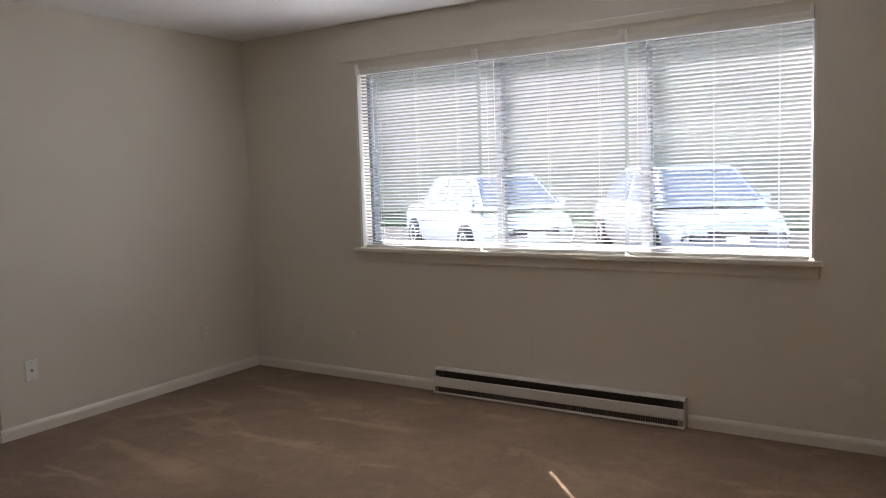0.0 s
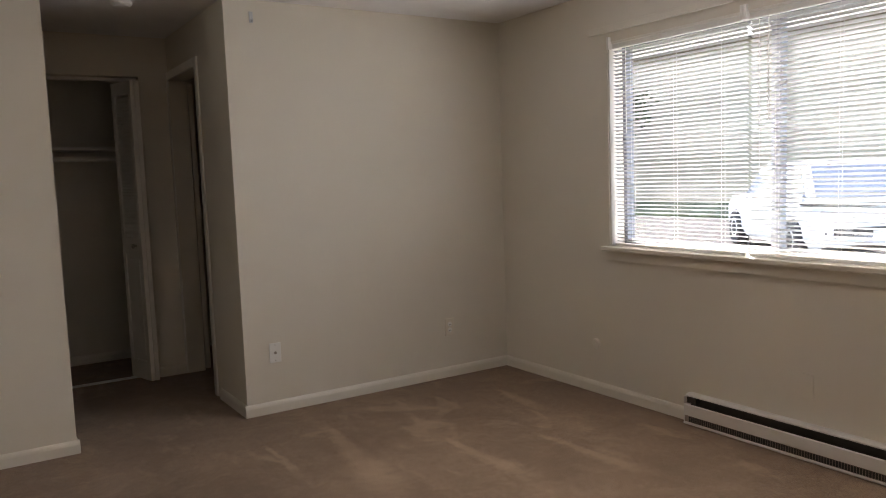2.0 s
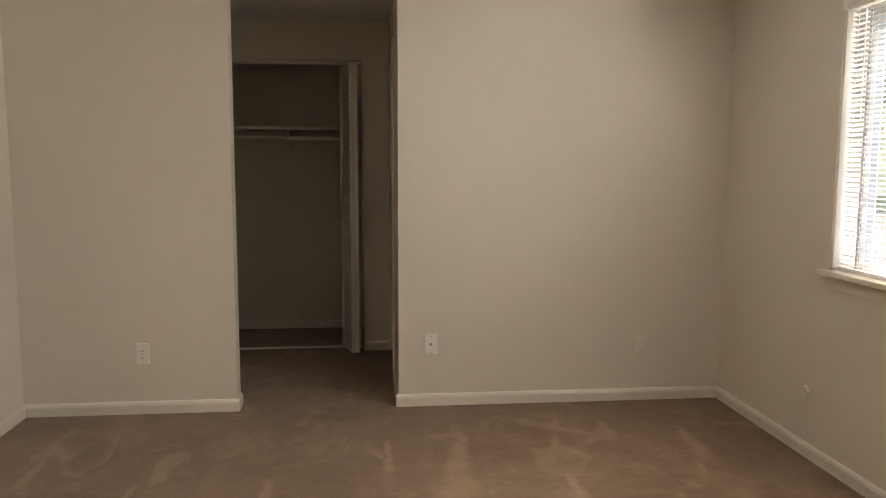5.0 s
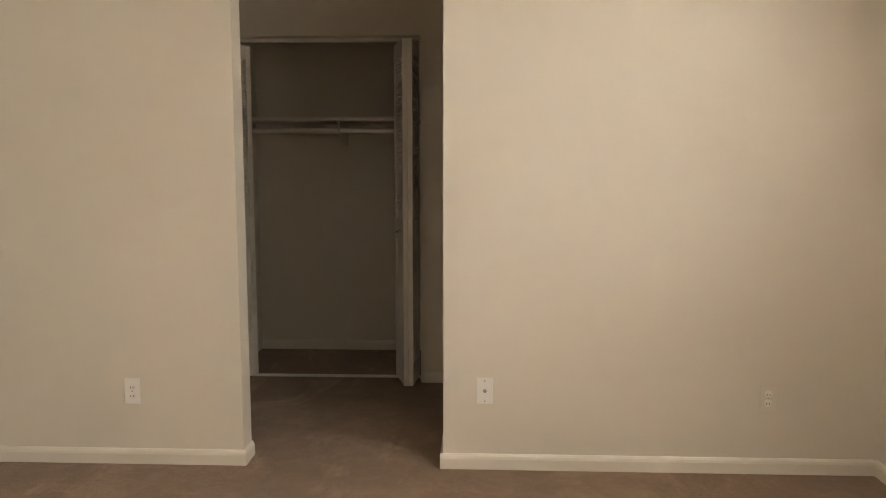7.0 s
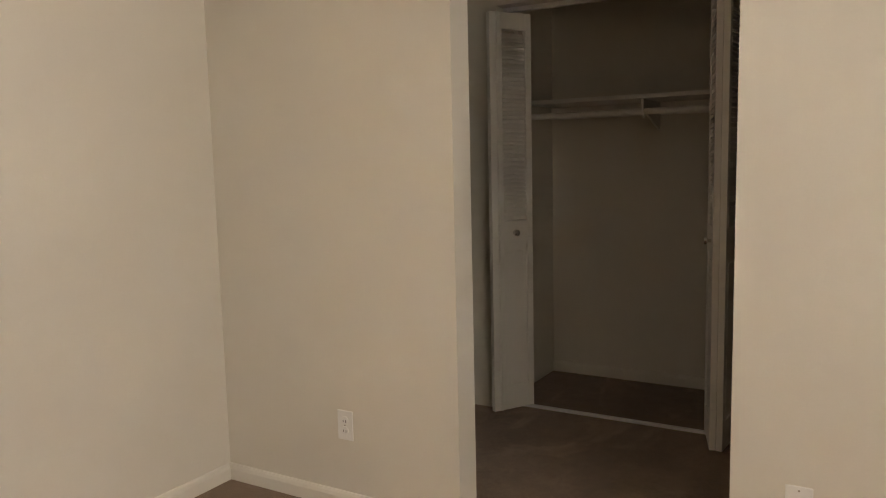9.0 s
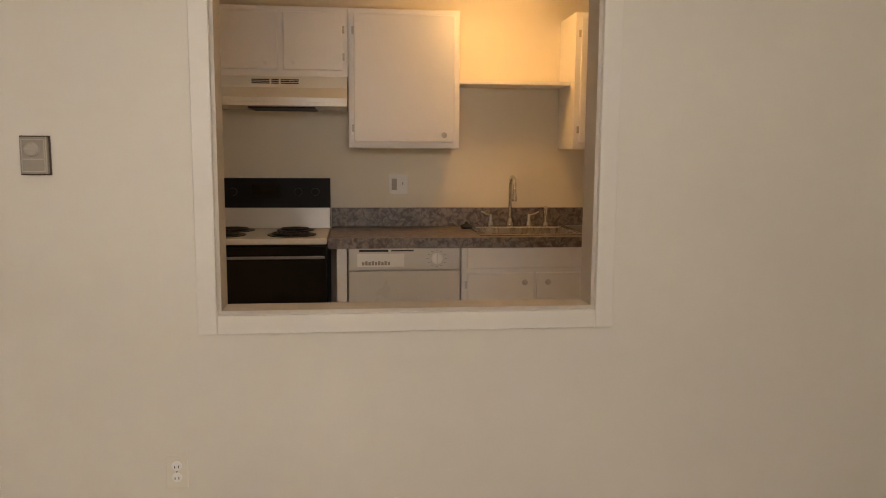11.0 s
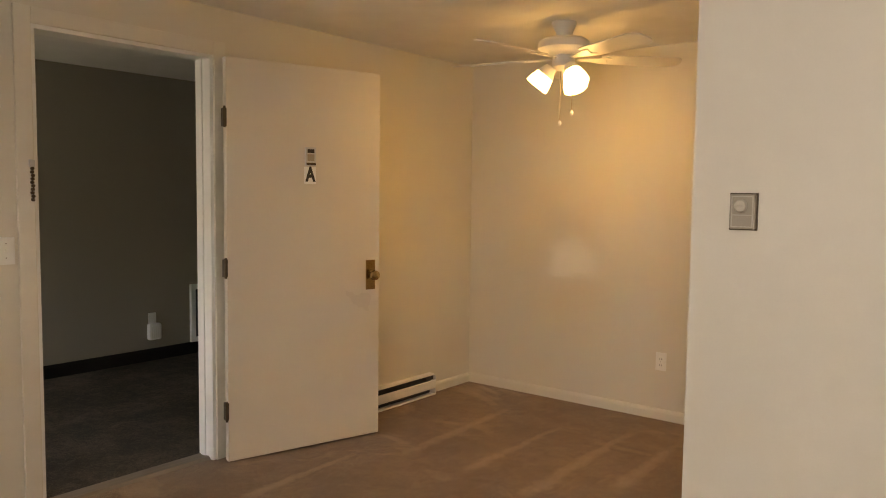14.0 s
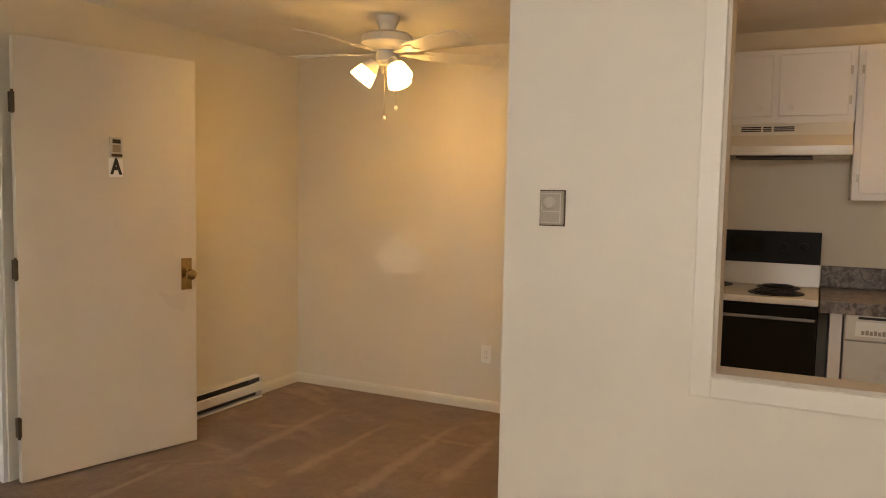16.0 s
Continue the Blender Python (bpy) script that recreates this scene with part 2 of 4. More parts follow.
APPLIANCE = surf("appliance_white", (0.66, 0.64, 0.59), 0.3, var=0.02, bump=0)
GREYMETAL = surf("thermostat_grey", (0.36, 0.32, 0.26), 0.4, metal=0.1, var=0.08, bump=0.03)
INK = surf("black_ink", (0.015, 0.015, 0.015), 0.5, bump=0)
PLATEWHITE = surf("plate_white", (0.93, 0.93, 0.91), 0.4, bump=0)
LABELWHITE = surf("label_white", (0.85, 0.84, 0.8), 0.5, bump=0)
WINDOWFRAME = surf("window_frame_aluminium", (0.34, 0.36, 0.4), 0.45, metal=0.2, var=0.1)
CARPAINT = surf("white_car_paint", (0.8, 0.8, 0.79), 0.2, var=0.01, bump=0)
CARPAINT2 = surf("silver_car_paint", (0.55, 0.57, 0.6), 0.22, metal=0.3, var=0.02, bump=0)
# car glass lightened towards grey-blue, standing in for the sky it reflects
CARGLASS = surf("sky_toned_car_glass", (0.2, 0.22, 0.25), 0.05, var=0.02, bump=0)
TYRE = surf("tyre_rubber", (0.02, 0.02, 0.02), 0.8, var=0.2)
ASPHALT = surf("asphalt", (0.047, 0.046, 0.046), 0.95, var=0.25, scale=0.6, fine=60, bump=0.5, dist=0.006, spec=0.08)
GRASS = surf("lawn", (0.065, 0.09, 0.035), 0.9, var=0.4, scale=2, fine=80, bump=0.8, dist=0.02)
CONCRETE = surf("concrete", (0.3, 0.29, 0.27), 0.85, var=0.12, scale=3, bump=0.3)
BARK = surf("bark", (0.12, 0.09, 0.065), 0.9, var=0.35, scale=8, fine=40, bump=0.8, dist=0.01)
LEAF = surf("leaves", (0.055, 0.075, 0.03), 0.6, var=0.45, scale=5, bump=0)
FROST = glow("lit_frosted_glass", (1.0, 0.6, 0.18), 1.7)
GLOBE = glow("lit_globe_glass", (1.0, 0.58, 0.2), 4.3)
BULB = glow("lit_bulb", (1.0, 0.59, 0.16), 9.8)
GLASS = glass_material()
SLAT = slat_material()
WOODDARK = surf("threshold_wood", (0.26, 0.21, 0.16), 0.5, var=0.2, scale=5, stretch=(1, 8, 1))
RUBBER = surf("black_rubber", (0.02, 0.02, 0.02), 0.7, bump=0)


# ---- building blocks ----
def box(bm, x0, y0, z0, x1, y1, z1, bevel=0.0, seg=2):
    r = bmesh.ops.create_cube(bm, size=1.0)
    m = Matrix.Translation(((x0 + x1) / 2, (y0 + y1) / 2, (z0 + z1) / 2)) @ Matrix.Diagonal((abs(x1 - x0), abs(y1 - y0), abs(z1 - z0), 1))
    bmesh.ops.transform(bm, matrix=m, verts=r["verts"])
    if bevel:
        es = list({e for v in r["verts"] for e in v.link_edges})
        bmesh.ops.bevel(bm, geom=es, offset=bevel, segments=seg, affect="EDGES", profile=0.5)
    return bm


def boxed(*a, bevel=0.0):
    return box(bmesh.new(), *a, bevel=bevel)


def lathe(profile, axis="Z", steps=24, at=(0, 0, 0), bm=None):
    """A turned body from (radius, height) pairs."""
    bm = bm or bmesh.new()
    rings = []
    for r, h in profile:
        ring = []
        for k in range(steps):
            a = 2 * math.pi * k / steps
            p = (r * math.cos(a), r * math.sin(a), h)
            if axis == "X":
                p = (p[2], p[0], p[1])
            elif axis == "Y":
                p = (p[1], p[2], p[0])
            ring.append(bm.verts.new((p[0] + at[0], p[1] + at[1], p[2] + at[2])))
        rings.append(ring)
    for a, c in zip(rings, rings[1:]):
        for k in range(steps):
            bm.faces.new((a[k], a[(k + 1) % steps], c[(k + 1) % steps], c[k]))
    bm.faces.new(rings[0][::-1])
    bm.faces.new(rings[-1])
    return bm


def tube(points, r, steps=8, bm=None):
    """A round bar along a line of points."""
    bm = bm or bmesh.new()
    pts = [Vector(p) for p in points]
    last = None
    for n, p in enumerate(pts):
        d = (pts[min(n + 1, len(pts) - 1)] - pts[max(n - 1, 0)]).normalized()
        u = d.cross(Vector((0.13, 0.21, 0.97)) if abs(d.z) < 0.9 else Vector((1, 0.1, 0))).normalized()
        v = d.cross(u)
        ring = [bm.verts.new(p + r * (math.cos(2 * math.pi * k / steps) * u + math.sin(2 * math.pi * k / steps) * v)) for k in range(steps)]
        if last:
            for k in range(steps):
                bm.faces.new((last[k], last[(k + 1) % steps], ring[(k + 1) % steps], ring[k]))
        else:
            bm.faces.new(ring[::-1])
        last = ring
    bm.faces.new(last)
    return bm


def prism(outline, depth, axis="Y", bm=None):
    """A flat outline pushed out by depth along an axis: (x, z) for Y, (y, z) for X, (x, y) for Z."""
    bm = bm or bmesh.new()
    put = {"Y": lambda p, d: (p[0], d, p[1]), "X": lambda p, d: (d, p[0], p[1]), "Z": lambda p, d: (p[0], p[1], d)}[axis]
    a = [bm.verts.new(put(p, 0)) for p in outline]
    c = [bm.verts.new(put(p, depth)) for p in outline]
    bm.faces.new(a)
    bm.faces.new(c[::-1])
    for k in range(len(a)):
        bm.faces.new((a[k], a[(k + 1) % len(a)], c[(k + 1) % len(a)], c[k]))
    return bm


def meshed(name, bm, material, smooth=False):
    bmesh.ops.recalc_face_normals(bm, faces=bm.faces[:])
    me = bpy.data.meshes.new(name)
    bm.to_mesh(me)
    bm.free()
    me.materials.append(material)
    if smooth:
        for p in me.polygons:
            p.use_smooth = True
        me.set_sharp_from_angle(angle=radians(35))
    return me


def part(name, bm, material, parent, label="", smooth=False):
    ob = new(name, meshed(name, bm, material, smooth))
    ob.parent = parent
    return tagged(ob, label)


def thing(name, m, label, category, group="", kind=""):
    ob = new(name)
    ob.empty_display_size = 0.1
    ob.matrix_basis = m
    return tagged(ob, label, category, group, kind)


def setting(name, bm, material, label, category):
    return tagged(new(name, meshed(name, bm, material)), label, category, "", "structure")


# ---- the setting ----
setting("floor", boxed(-6.2, YE - 0.12, -0.08, 0.0, 2.2, 0.0), CARPET, "worn beige-brown cut-pile carpet with brushed light streaks", "carpet")
setting("kitchen_floor", boxed(XK, YF + 0.12, 0.004, XP - 0.12, 0.0, 0.008), VINYL, "pale sheet vinyl on the kitchen floor", "floor")
setting("corridor_floor", boxed(-8.0, YC, -0.08, 0.2, YE - 0.12, -0.002), HALLCARPET, "dark flecked carpet in the shared corridor", "carpet")
setting("ceiling", boxed(-8.2, -8.5, CEIL, 0.2, 2.4, CEIL + 0.15), CEILING, "off-white lightly textured ceiling", "ceiling")

WY0, WY1, WZ0, WZ1 = -3.70, -1.008, 0.885, 2.043   # window opening
bm = bmesh.new()
box(bm, 0, -8.43, -0.3, 0.2, -7.7, CEIL)
# unseen opening at the corridor's end, added to bring daylight into the corridor
box(bm, 0, -7.7, 2.1, 0.2, -5.95, CEIL)
box(bm, 0, -7.7, -0.3, 0.2, -5.95, -0.002)
box(bm, 0, -5.95, -0.3, 0.2, WY0, CEIL)
box(bm, 0, WY1, -0.3, 0.2, 2.4, CEIL)
box(bm, 0, WY0, -0.3, 0.2, WY1, WZ0)
box(bm, 0, WY0, WZ1, 0.2, WY1, CEIL)
setting("wall_east", bm, PAINT, "cream painted outer wall with a wide window", "wall")
setting("wall_north_1", boxed(XP, 0, 0, HL, 0.12, CEIL), PAINT, "cream painted wall beside the hall opening", "wall")
setting("wall_north_2", boxed(HR, 0, 0, 0.0, 0.12, CEIL), PAINT, "cream painted wall between hall and window", "wall")
bm = bmesh.new()
DY0, DY1 = 0.61, 1.295    # doorway in the side of the hall
box(bm, HR, 0.12, 0, HR + 0.12, DY0, CEIL)
box(bm, HR, DY0, 2.05, HR + 0.12, DY1, CEIL)
box(bm, HR, DY1, 0, HR + 0.12, 2.2, CEIL)
setting("wall_hall_east", bm, PAINT, "cream painted side wall of the hall", "wall")
CX0, CX1, CZ = -3.225, -2.05, 2.07   # closet opening
bm = bmesh.new()
box(bm, -4.6, YH, 0, CX0, YH + 0.12, CEIL)
box(bm, CX0, YH, CZ, CX1, YH + 0.12, CEIL)
box(bm, CX1, YH, 0, HR, YH + 0.12, CEIL)
setting("wall_hall_north", bm, PAINT, "cream painted hall wall with a closet opening", "wall")
bm = bmesh.new()
box(bm, CX0 - 0.12, YH + 0.12, 0, CX0 - 0.03, 2.12, CEIL)
box(bm, CX0 - 0.12, 2.12, 0, HR, 2.2, CEIL)
setting("closet_wall", bm, PAINT, "cream painted inside walls of the closet", "wall")
setting("wall_back_room", boxed(HR + 0.12, 2.12, 0, 0.0, 2.2, CEIL), PAINT, "plain cream wall of the side room", "wall")
setting("wall_hall_west", boxed(-4.6, 0.12, 0, -4.5, YH, CEIL), PAINT, "plain cream end wall of the hall", "wall")

PY0, PY1, PZ0, PZ1 = -2.618, -1.370, 0.856, 2.14   # serving hatch
bm = bmesh.new()
box(bm, XP - 0.12, YF, 0, XP, PY0, CEIL)
box(bm, XP - 0.12, PY1, 0, XP, 0.12, CEIL)
box(bm, XP - 0.12, PY0, 0, XP, PY1, PZ0)
box(bm, XP - 0.12, PY0, PZ1, XP, PY1, CEIL)
setting("wall_hatch", bm, PAINT, "cream painted wall with a serving hatch into the kitchen", "wall")
bm = bmesh.new()
box(bm, -5.0, YF, 2.05, XP - 0.12, YF + 0.12, CEIL)
box(bm, XK, YF, 0, -5.0, YF + 0.12, CEIL)
setting("wall_kitchen_south", bm, PAINT, "cream painted wall between nook and kitchen", "wall")
setting("wall_kitchen_west", boxed(XK - 0.12, YF, 0, XK, 0.12, CEIL), KITCHENPAINT, "tan painted kitchen wall behind the stove and sink", "wall")
setting("wall_kitchen_north", boxed(XK, 0.0, 0, XP - 0.12, 0.12, CEIL), PAINT, "cream painted end wall of the kitchen", "wall")
setting("wall_nook_west", boxed(XN - 0.12, YE - 0.12, 0, XN, YF, CEIL), PAINT, "cream painted back wall of the dining nook", "wall")
EX0, EX1, EZ = -3.652, -2.768, 2.094   # entry doorway
bm = bmesh.new()
box(bm, -8.0, YE - 0.12, 0, EX0, YE, CEIL)
box(bm, EX1, YE - 0.12, 0, 0.0, YE, CEIL)
box(bm, EX0, YE - 0.12, EZ, EX1, YE, CEIL)
setting("wall_south", bm, PAINT, "cream painted wall with the entry doorway", "wall")
bm = bmesh.new()
box(bm, -8.0, YC - 0.1, 0, 0.0, YC, CEIL)
box(bm, -8.1, YC - 0.1, 0, -8.0, YE, CEIL)
setting("wall_corridor", bm, CORRWALL, "grey-green painted corridor wall", "wall")


def baseboard(run, thick=0.014, high=0.068):
    """A moulded skirting board along one straight run: start, end, and the side it stands proud to."""
    (x0, y0), (x1, y1), (nx, ny) = run
    outline = [(0, 0), (thick, 0), (thick, high * 0.68), (thick * 0.75, high * 0.85), (thick * 0.35, high * 0.97), (0, high)]
    bm = bmesh.new()
    a = [bm.verts.new((x0 + nx * p, y0 + ny * p, z)) for p, z in outline]
    c = [bm.verts.new((x1 + nx * p, y1 + ny * p, z)) for p, z in outline]
    bm.faces.new(a)
    bm.faces.new(c[::-1])
    for k in range(len(a)):
        bm.faces.new((a[k], a[(k + 1) % len(a)], c[(k + 1) % len(a)], c[k]))
    return bm


for run in (((-0.0, -1.57), (0.0, 0.0), (-1, 0)), ((0.0, YE), (0.0, -3.122), (-1, 0)),
            ((HR - 0.014, 0.0), (-0.014, 0.0), (0, -1)), ((XP, 0.0), (HL + 0.014, 0.0), (0, -1)),
            ((HL, 0.0), (HL, 0.12), (1, 0)), ((HR, 0.0), (HR, 0.49), (-1, 0)), ((CX1 + 0.004, YH), (HR, YH), (0, -1)),
            ((XP, YF), (XP, -0.014), (1, 0)), ((XN, YE), (XN, YF), (1, 0)), ((-5.42, YE), (XN + 0.014, YE), (0, 1)),
            ((-2.71, YE), (-0.014, YE), (0, 1)), ((CX0 - 0.03, 2.12), (HR, 2.12), (0, -1))):
    setting("baseboard", baseboard(run), CASINGPAINT, "low cream painted wooden baseboard", "baseboard")
setting("baseboard", baseboard(((-8.0, YC), (0.0, YC), (0, 1)), 0.012, 0.10), BLACKBASE, "black vinyl cove base in the corridor", "baseboard")


# ---- entry door, casings ----
def casing(name, m, width, height, band, thick, label, sill=False, mat=TRIM):
    """Flat boards round an opening, in local x and z, proud to -y."""
    t = thing(name, m, label, "door casing" if not sill else "hatch casing", "", "structure")
    part("side_board", boxed(-band, -thick, -band if sill else 0, 0, 0, height + band, bevel=0.003), mat, t)
    part("side_board", boxed(width, -thick, -band if sill else 0, width + band, 0, height + band, bevel=0.003), mat, t)
    part("head_board", boxed(0, -thick, height, width, 0, height + band, bevel=0.003), mat, t)
    if sill:
        part("bottom_board", boxed(0, -thick, -band, width, 0, 0, bevel=0.003), mat, t)
    return t


# hatch: boards on the room face, lining inside
casing("hatch_casing", pose(XP, PY0, PZ0, 0, 0, 90), PY1 - PY0, PZ1 - PZ0, 0.062, 0.014, "flat cream painted boards framing the serving hatch", True, CASINGPAINT)
lining = thing("hatch_lining", pose(XP, PY0, PZ0), "painted inner lining of the serving hatch", "hatch lining", "", "structure")
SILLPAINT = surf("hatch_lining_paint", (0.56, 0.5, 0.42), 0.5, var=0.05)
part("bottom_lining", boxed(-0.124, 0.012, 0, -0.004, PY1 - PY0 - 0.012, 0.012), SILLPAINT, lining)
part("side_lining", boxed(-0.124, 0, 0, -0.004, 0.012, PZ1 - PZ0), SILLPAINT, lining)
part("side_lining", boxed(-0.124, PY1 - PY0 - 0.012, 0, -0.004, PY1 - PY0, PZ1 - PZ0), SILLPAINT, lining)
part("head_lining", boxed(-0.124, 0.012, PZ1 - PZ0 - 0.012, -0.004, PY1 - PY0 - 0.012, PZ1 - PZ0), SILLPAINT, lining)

casing("door_casing", pose(EX1, YE, 0, 0, 0, 180), EX1 - EX0, EZ, 0.070, 0.014, "cream painted flat casing round the entry doorway", False, CASINGPAINT)
# jamb paint set whiter than the casing, standing in for daylight on it
JAMBDAYLIT = surf("jamb_paint_daylit", (0.88, 0.87, 0.84), 0.4, var=0.02, bump=0.03)
jamb = thing("entry_door_frame", pose(EX0, YE, 0), "painted wooden frame of the entry doorway, whitened as if daylit", "door frame", "", "structure")
EW = EX1 - EX0
part("hinge_jamb", boxed(0, -0.122, 0, 0.018, 0.002, EZ), JAMBDAYLIT, jamb)
part("lock_jamb", boxed(EW - 0.018, -0.122, 0, EW, 0.002, EZ), JAMBDAYLIT, jamb)
part("head_jamb", boxed(0.018, -0.122, EZ - 0.018, EW - 0.018, 0.002, EZ), JAMBDAYLIT, jamb)
part("door_stop", boxed(0.018, -0.10, 0, 0.026, -0.06, EZ - 0.018), JAMBDAYLIT, jamb)
part("door_stop", boxed(EW - 0.03, -0.10, 0, EW - 0.018, -0.06, EZ - 0.018), JAMBDAYLIT, jamb)
setting("threshold", prism([(-0.13, 0.0), (-0.02, 0.0), (-0.035, 0.014), (-0.115, 0.014)], EW - 0.036, "X"), WOODDARK, "dark worn wooden threshold in the entry doorway", "threshold").matrix_basis = pose(EX0 + 0.018, YE, 0)


def lettered(text, size, depth):
    cu = bpy.data.curves.new("letter", "FONT")
    cu.body, cu.size, cu.extrude, cu.align_x, cu.align_y = text, size, depth, "CENTER", "CENTER"
    cu.offset = size * 0.042
    ob = bpy.data.objects.new("letter", cu)
    me = bpy.data.meshes.new_from_object(ob)
    bpy.data.objects.remove(ob)
    bm = bmesh.new()
    bm.from_mesh(me)
    return bm


# The leaf runs along local +x from the hinge; its outer face is local -y... turned into the room
DOORW, DOORH = 0.897, 2.066
hinge = Vector((-3.652, -5.617, 0.012))
ang = math.degrees(math.atan2(-5.373 + 5.617, -4.516 + 3.652))
door = thing("door_1", pose(*hinge, 0, 0, ang), "flush cream painted entry door standing wide open", "door", "", "structure")
part("leaf", boxed(0, 0, 0, DOORW, 0.042, DOORH, bevel=0.002), DOORPAINT, door)


def hinge_part(parent, z, x=0.0, y=-0.004):
    h = part("hinge", boxed(x - 0.016, y - 0.003, z, x + 0.001, y + 0.03, z + 0.09), BRONZE, parent, "dark bronze butt hinge")
    part("hinge_pin", lathe([(0.006, z - 0.006), (0.007, z), (0.007, z + 0.09), (0.005, z + 0.1)], at=(x - 0.012, y - 0.008, 0), steps=10), BRONZE, h, smooth=True)



for hz in (0.22, 0.96, 1.72):
    hinge_part(door, hz, y=-0.004)
# viewer with a name slot above a letter plate, on the face turned to the room
DF = 0.0   # face plane, local y
DX = 0.460
viewer = part("door_viewer", boxed(DX - 0.032, DF - 0.012, 1.535, DX + 0.032, DF, 1.635, bevel=0.003), ALU, door, "silver door viewer with dark windows")
part("dark_window", boxed(DX - 0.02, DF - 0.014, 1.605, DX + 0.02, DF - 0.011, 1.625), INK, viewer)
part("name_slot", boxed(DX - 0.02, DF - 0.014, 1.562, DX + 0.02, DF - 0.011, 1.598), GREYMETAL, viewer)
part("dark_slot", boxed(DX - 0.026, DF - 0.018, 1.54, DX + 0.026, DF - 0.011, 1.553), BRONZE, viewer)
plate = part("letter_plate", boxed(DX - 0.034, DF - 0.004, 1.44, DX + 0.034, DF, 1.532), PLATEWHITE, door, "white plate with a black letter A")
bm = lettered("A", 0.105, 0.001)
bmesh.ops.transform(bm, matrix=pose(DX, DF - 0.006, 1.488, 90, 0, 0) @ Matrix.Diagonal((0.72, 1, 1, 1)), verts=bm.verts)
part("letter", bm, INK, plate, "black letter A")
KX, KZ = DOORW - 0.06, 0.93
rose = part("lock_plate", boxed(KX - 0.03, DF - 0.006, KZ - 0.085, KX + 0.03, DF, KZ + 0.085, bevel=0.002), BRASS, door, "aged brass lock plate")
part("knob", lathe([(0.012, 0), (0.012, 0.022), (0.022, 0.03), (0.029, 0.045), (0.027, 0.06), (0.015, 0.067)], "Y", 20, (0, 0, 0)), BRASS, rose, "round aged brass knob", True).matrix_basis = pose(KX, DF - 0.004, KZ, 180, 0, 0)
part("deadbolt_plate", boxed(DOORW, 0.008, KZ - 0.06, DOORW + 0.002, 0.034, KZ + 0.06), BRASS, door)

chain = thing("door_chain", pose(EX1 + 0.012, YE + 0.014, 1.385), "dark brass security chain hanging on the door casing", "door chain")
part("keeper", boxed(-0.01, 0, 0.115, 0.012, 0.008, 0.145), ALU, chain)
links = [lathe([(0.003, -0.006), (0.0075, -0.004), (0.0075, 0.004), (0.003, 0.006)], "Y", 8, (0.0 + 0.002 * math.sin(k * 2.1), 0.006, 0.108 - 0.0145 * k)) for k in range(10)]
for lk in links:
    part("chain_link", lk, BRONZE, chain)


# ---- wall plates ----
IVORY = surf("ivory_plastic", (0.76, 0.71, 0.61), 0.4, var=0.02, bump=0)


def duplex_outlet(m, label, kind="outlet", mat=WHITEPLASTIC):
    """Cover plate in local x and z, facing local -y."""
    t = thing("outlet" if kind == "outlet" else kind, m, label, "wall outlet" if kind == "outlet" else "wall plate")
    part("cover_plate", boxed(-0.035, -0.006, -0.0575, 0.035, 0, 0.0575, bevel=0.003), mat, t)
    if kind == "outlet":
        for s in (-1, 1):
            f = part("socket", lathe([(0.0165, 0), (0.0165, 0.0015), (0.0155, 0.003)], "Y", 18), LABELWHITE, t, smooth=True)
            f.matrix_basis = pose(0, -0.005, s * 0.0195, 180, 0, 0)
            for dx in (-0.006, 0.006):
                part("slot", boxed(dx - 0.0012, 0.0028, -0.002, dx + 0.0012, 0.0036, 0.007), DARKSLOT, f)
        part("screw", lathe([(0.003, 0), (0.003, 0.001)], "Y", 8), GREYMETAL, t).matrix_basis = pose(0, -0.006, 0, 180)
    elif kind == "coax_plate":
        j = part("coax_jack", lathe([(0.008, 0), (0.008, 0.003), (0.0048, 0.003), (0.0048, 0.012)], "Y", 12), GREYMETAL, t, "metal cable jack", True)
        j.matrix_basis = pose(0, -0.005, 0, 180)
        for s in (-1, 1):
            part("screw", lathe([(0.003, 0), (0.003, 0.001)], "Y", 8), GREYMETAL, t).matrix_basis = pose(0, -0.006, s * 0.045, 180)
    elif kind == "light_switch":
        part("toggle_slot", boxed(-0.005, -0.008, -0.012, 0.005, -0.005, 0.012), LABELWHITE, t)
        part("toggle", boxed(-0.0035, -0.018, 0.0, 0.0035, -0.006, 0.008), mat, t)
        for s in (-1, 1):
            part("screw", lathe([(0.003, 0), (0.003, 0.001)], "Y", 8), GREYMETAL, t).matrix_basis = pose(0, -0.006, s * 0.03, 180)
    return t


duplex_outlet(pose(-1.678, 0, 0.35), "white cable-jack plate low on the cream wall", "coax_plate")
duplex_outlet(pose(-0.473, 0, 0.333), "cream painted duplex outlet low on the wall near the corner", mat=IVORY)
duplex_outlet(pose(-3.23, 0, 0.33), "cream duplex outlet beside the hall opening")
duplex_outlet(pose(XP, -2.762, 0.338, 0, 0, 90), "cream painted duplex outlet below the serving hatch", mat=IVORY)
duplex_outlet(pose(XN, -4.225, 0.37, 0, 0, 90), "cream duplex outlet on the nook's back wall")
duplex_outlet(pose(-2.65, YE, 1.152, 0, 0, 180), "cream toggle light switch beside the entry doorway", "light_switch")
for y, z, r, deep in ((-0.889, 0.30, 0.031, 0.016), (-3.875, 0.302, 0.046, 0.009)):
    t = thing("round_cover", pose(0, y, z, 0, 0, -90), "round cream painted blank cover on the window wall", "wall plate")
    part("disc", lathe([(r, 0), (r, deep * 0.45), (r * 0.86, deep * 0.9), (0.0, deep)], "Y", 28), CASINGPAINT, t, smooth=True).matrix_basis = pose(0, 0, 0, 180)

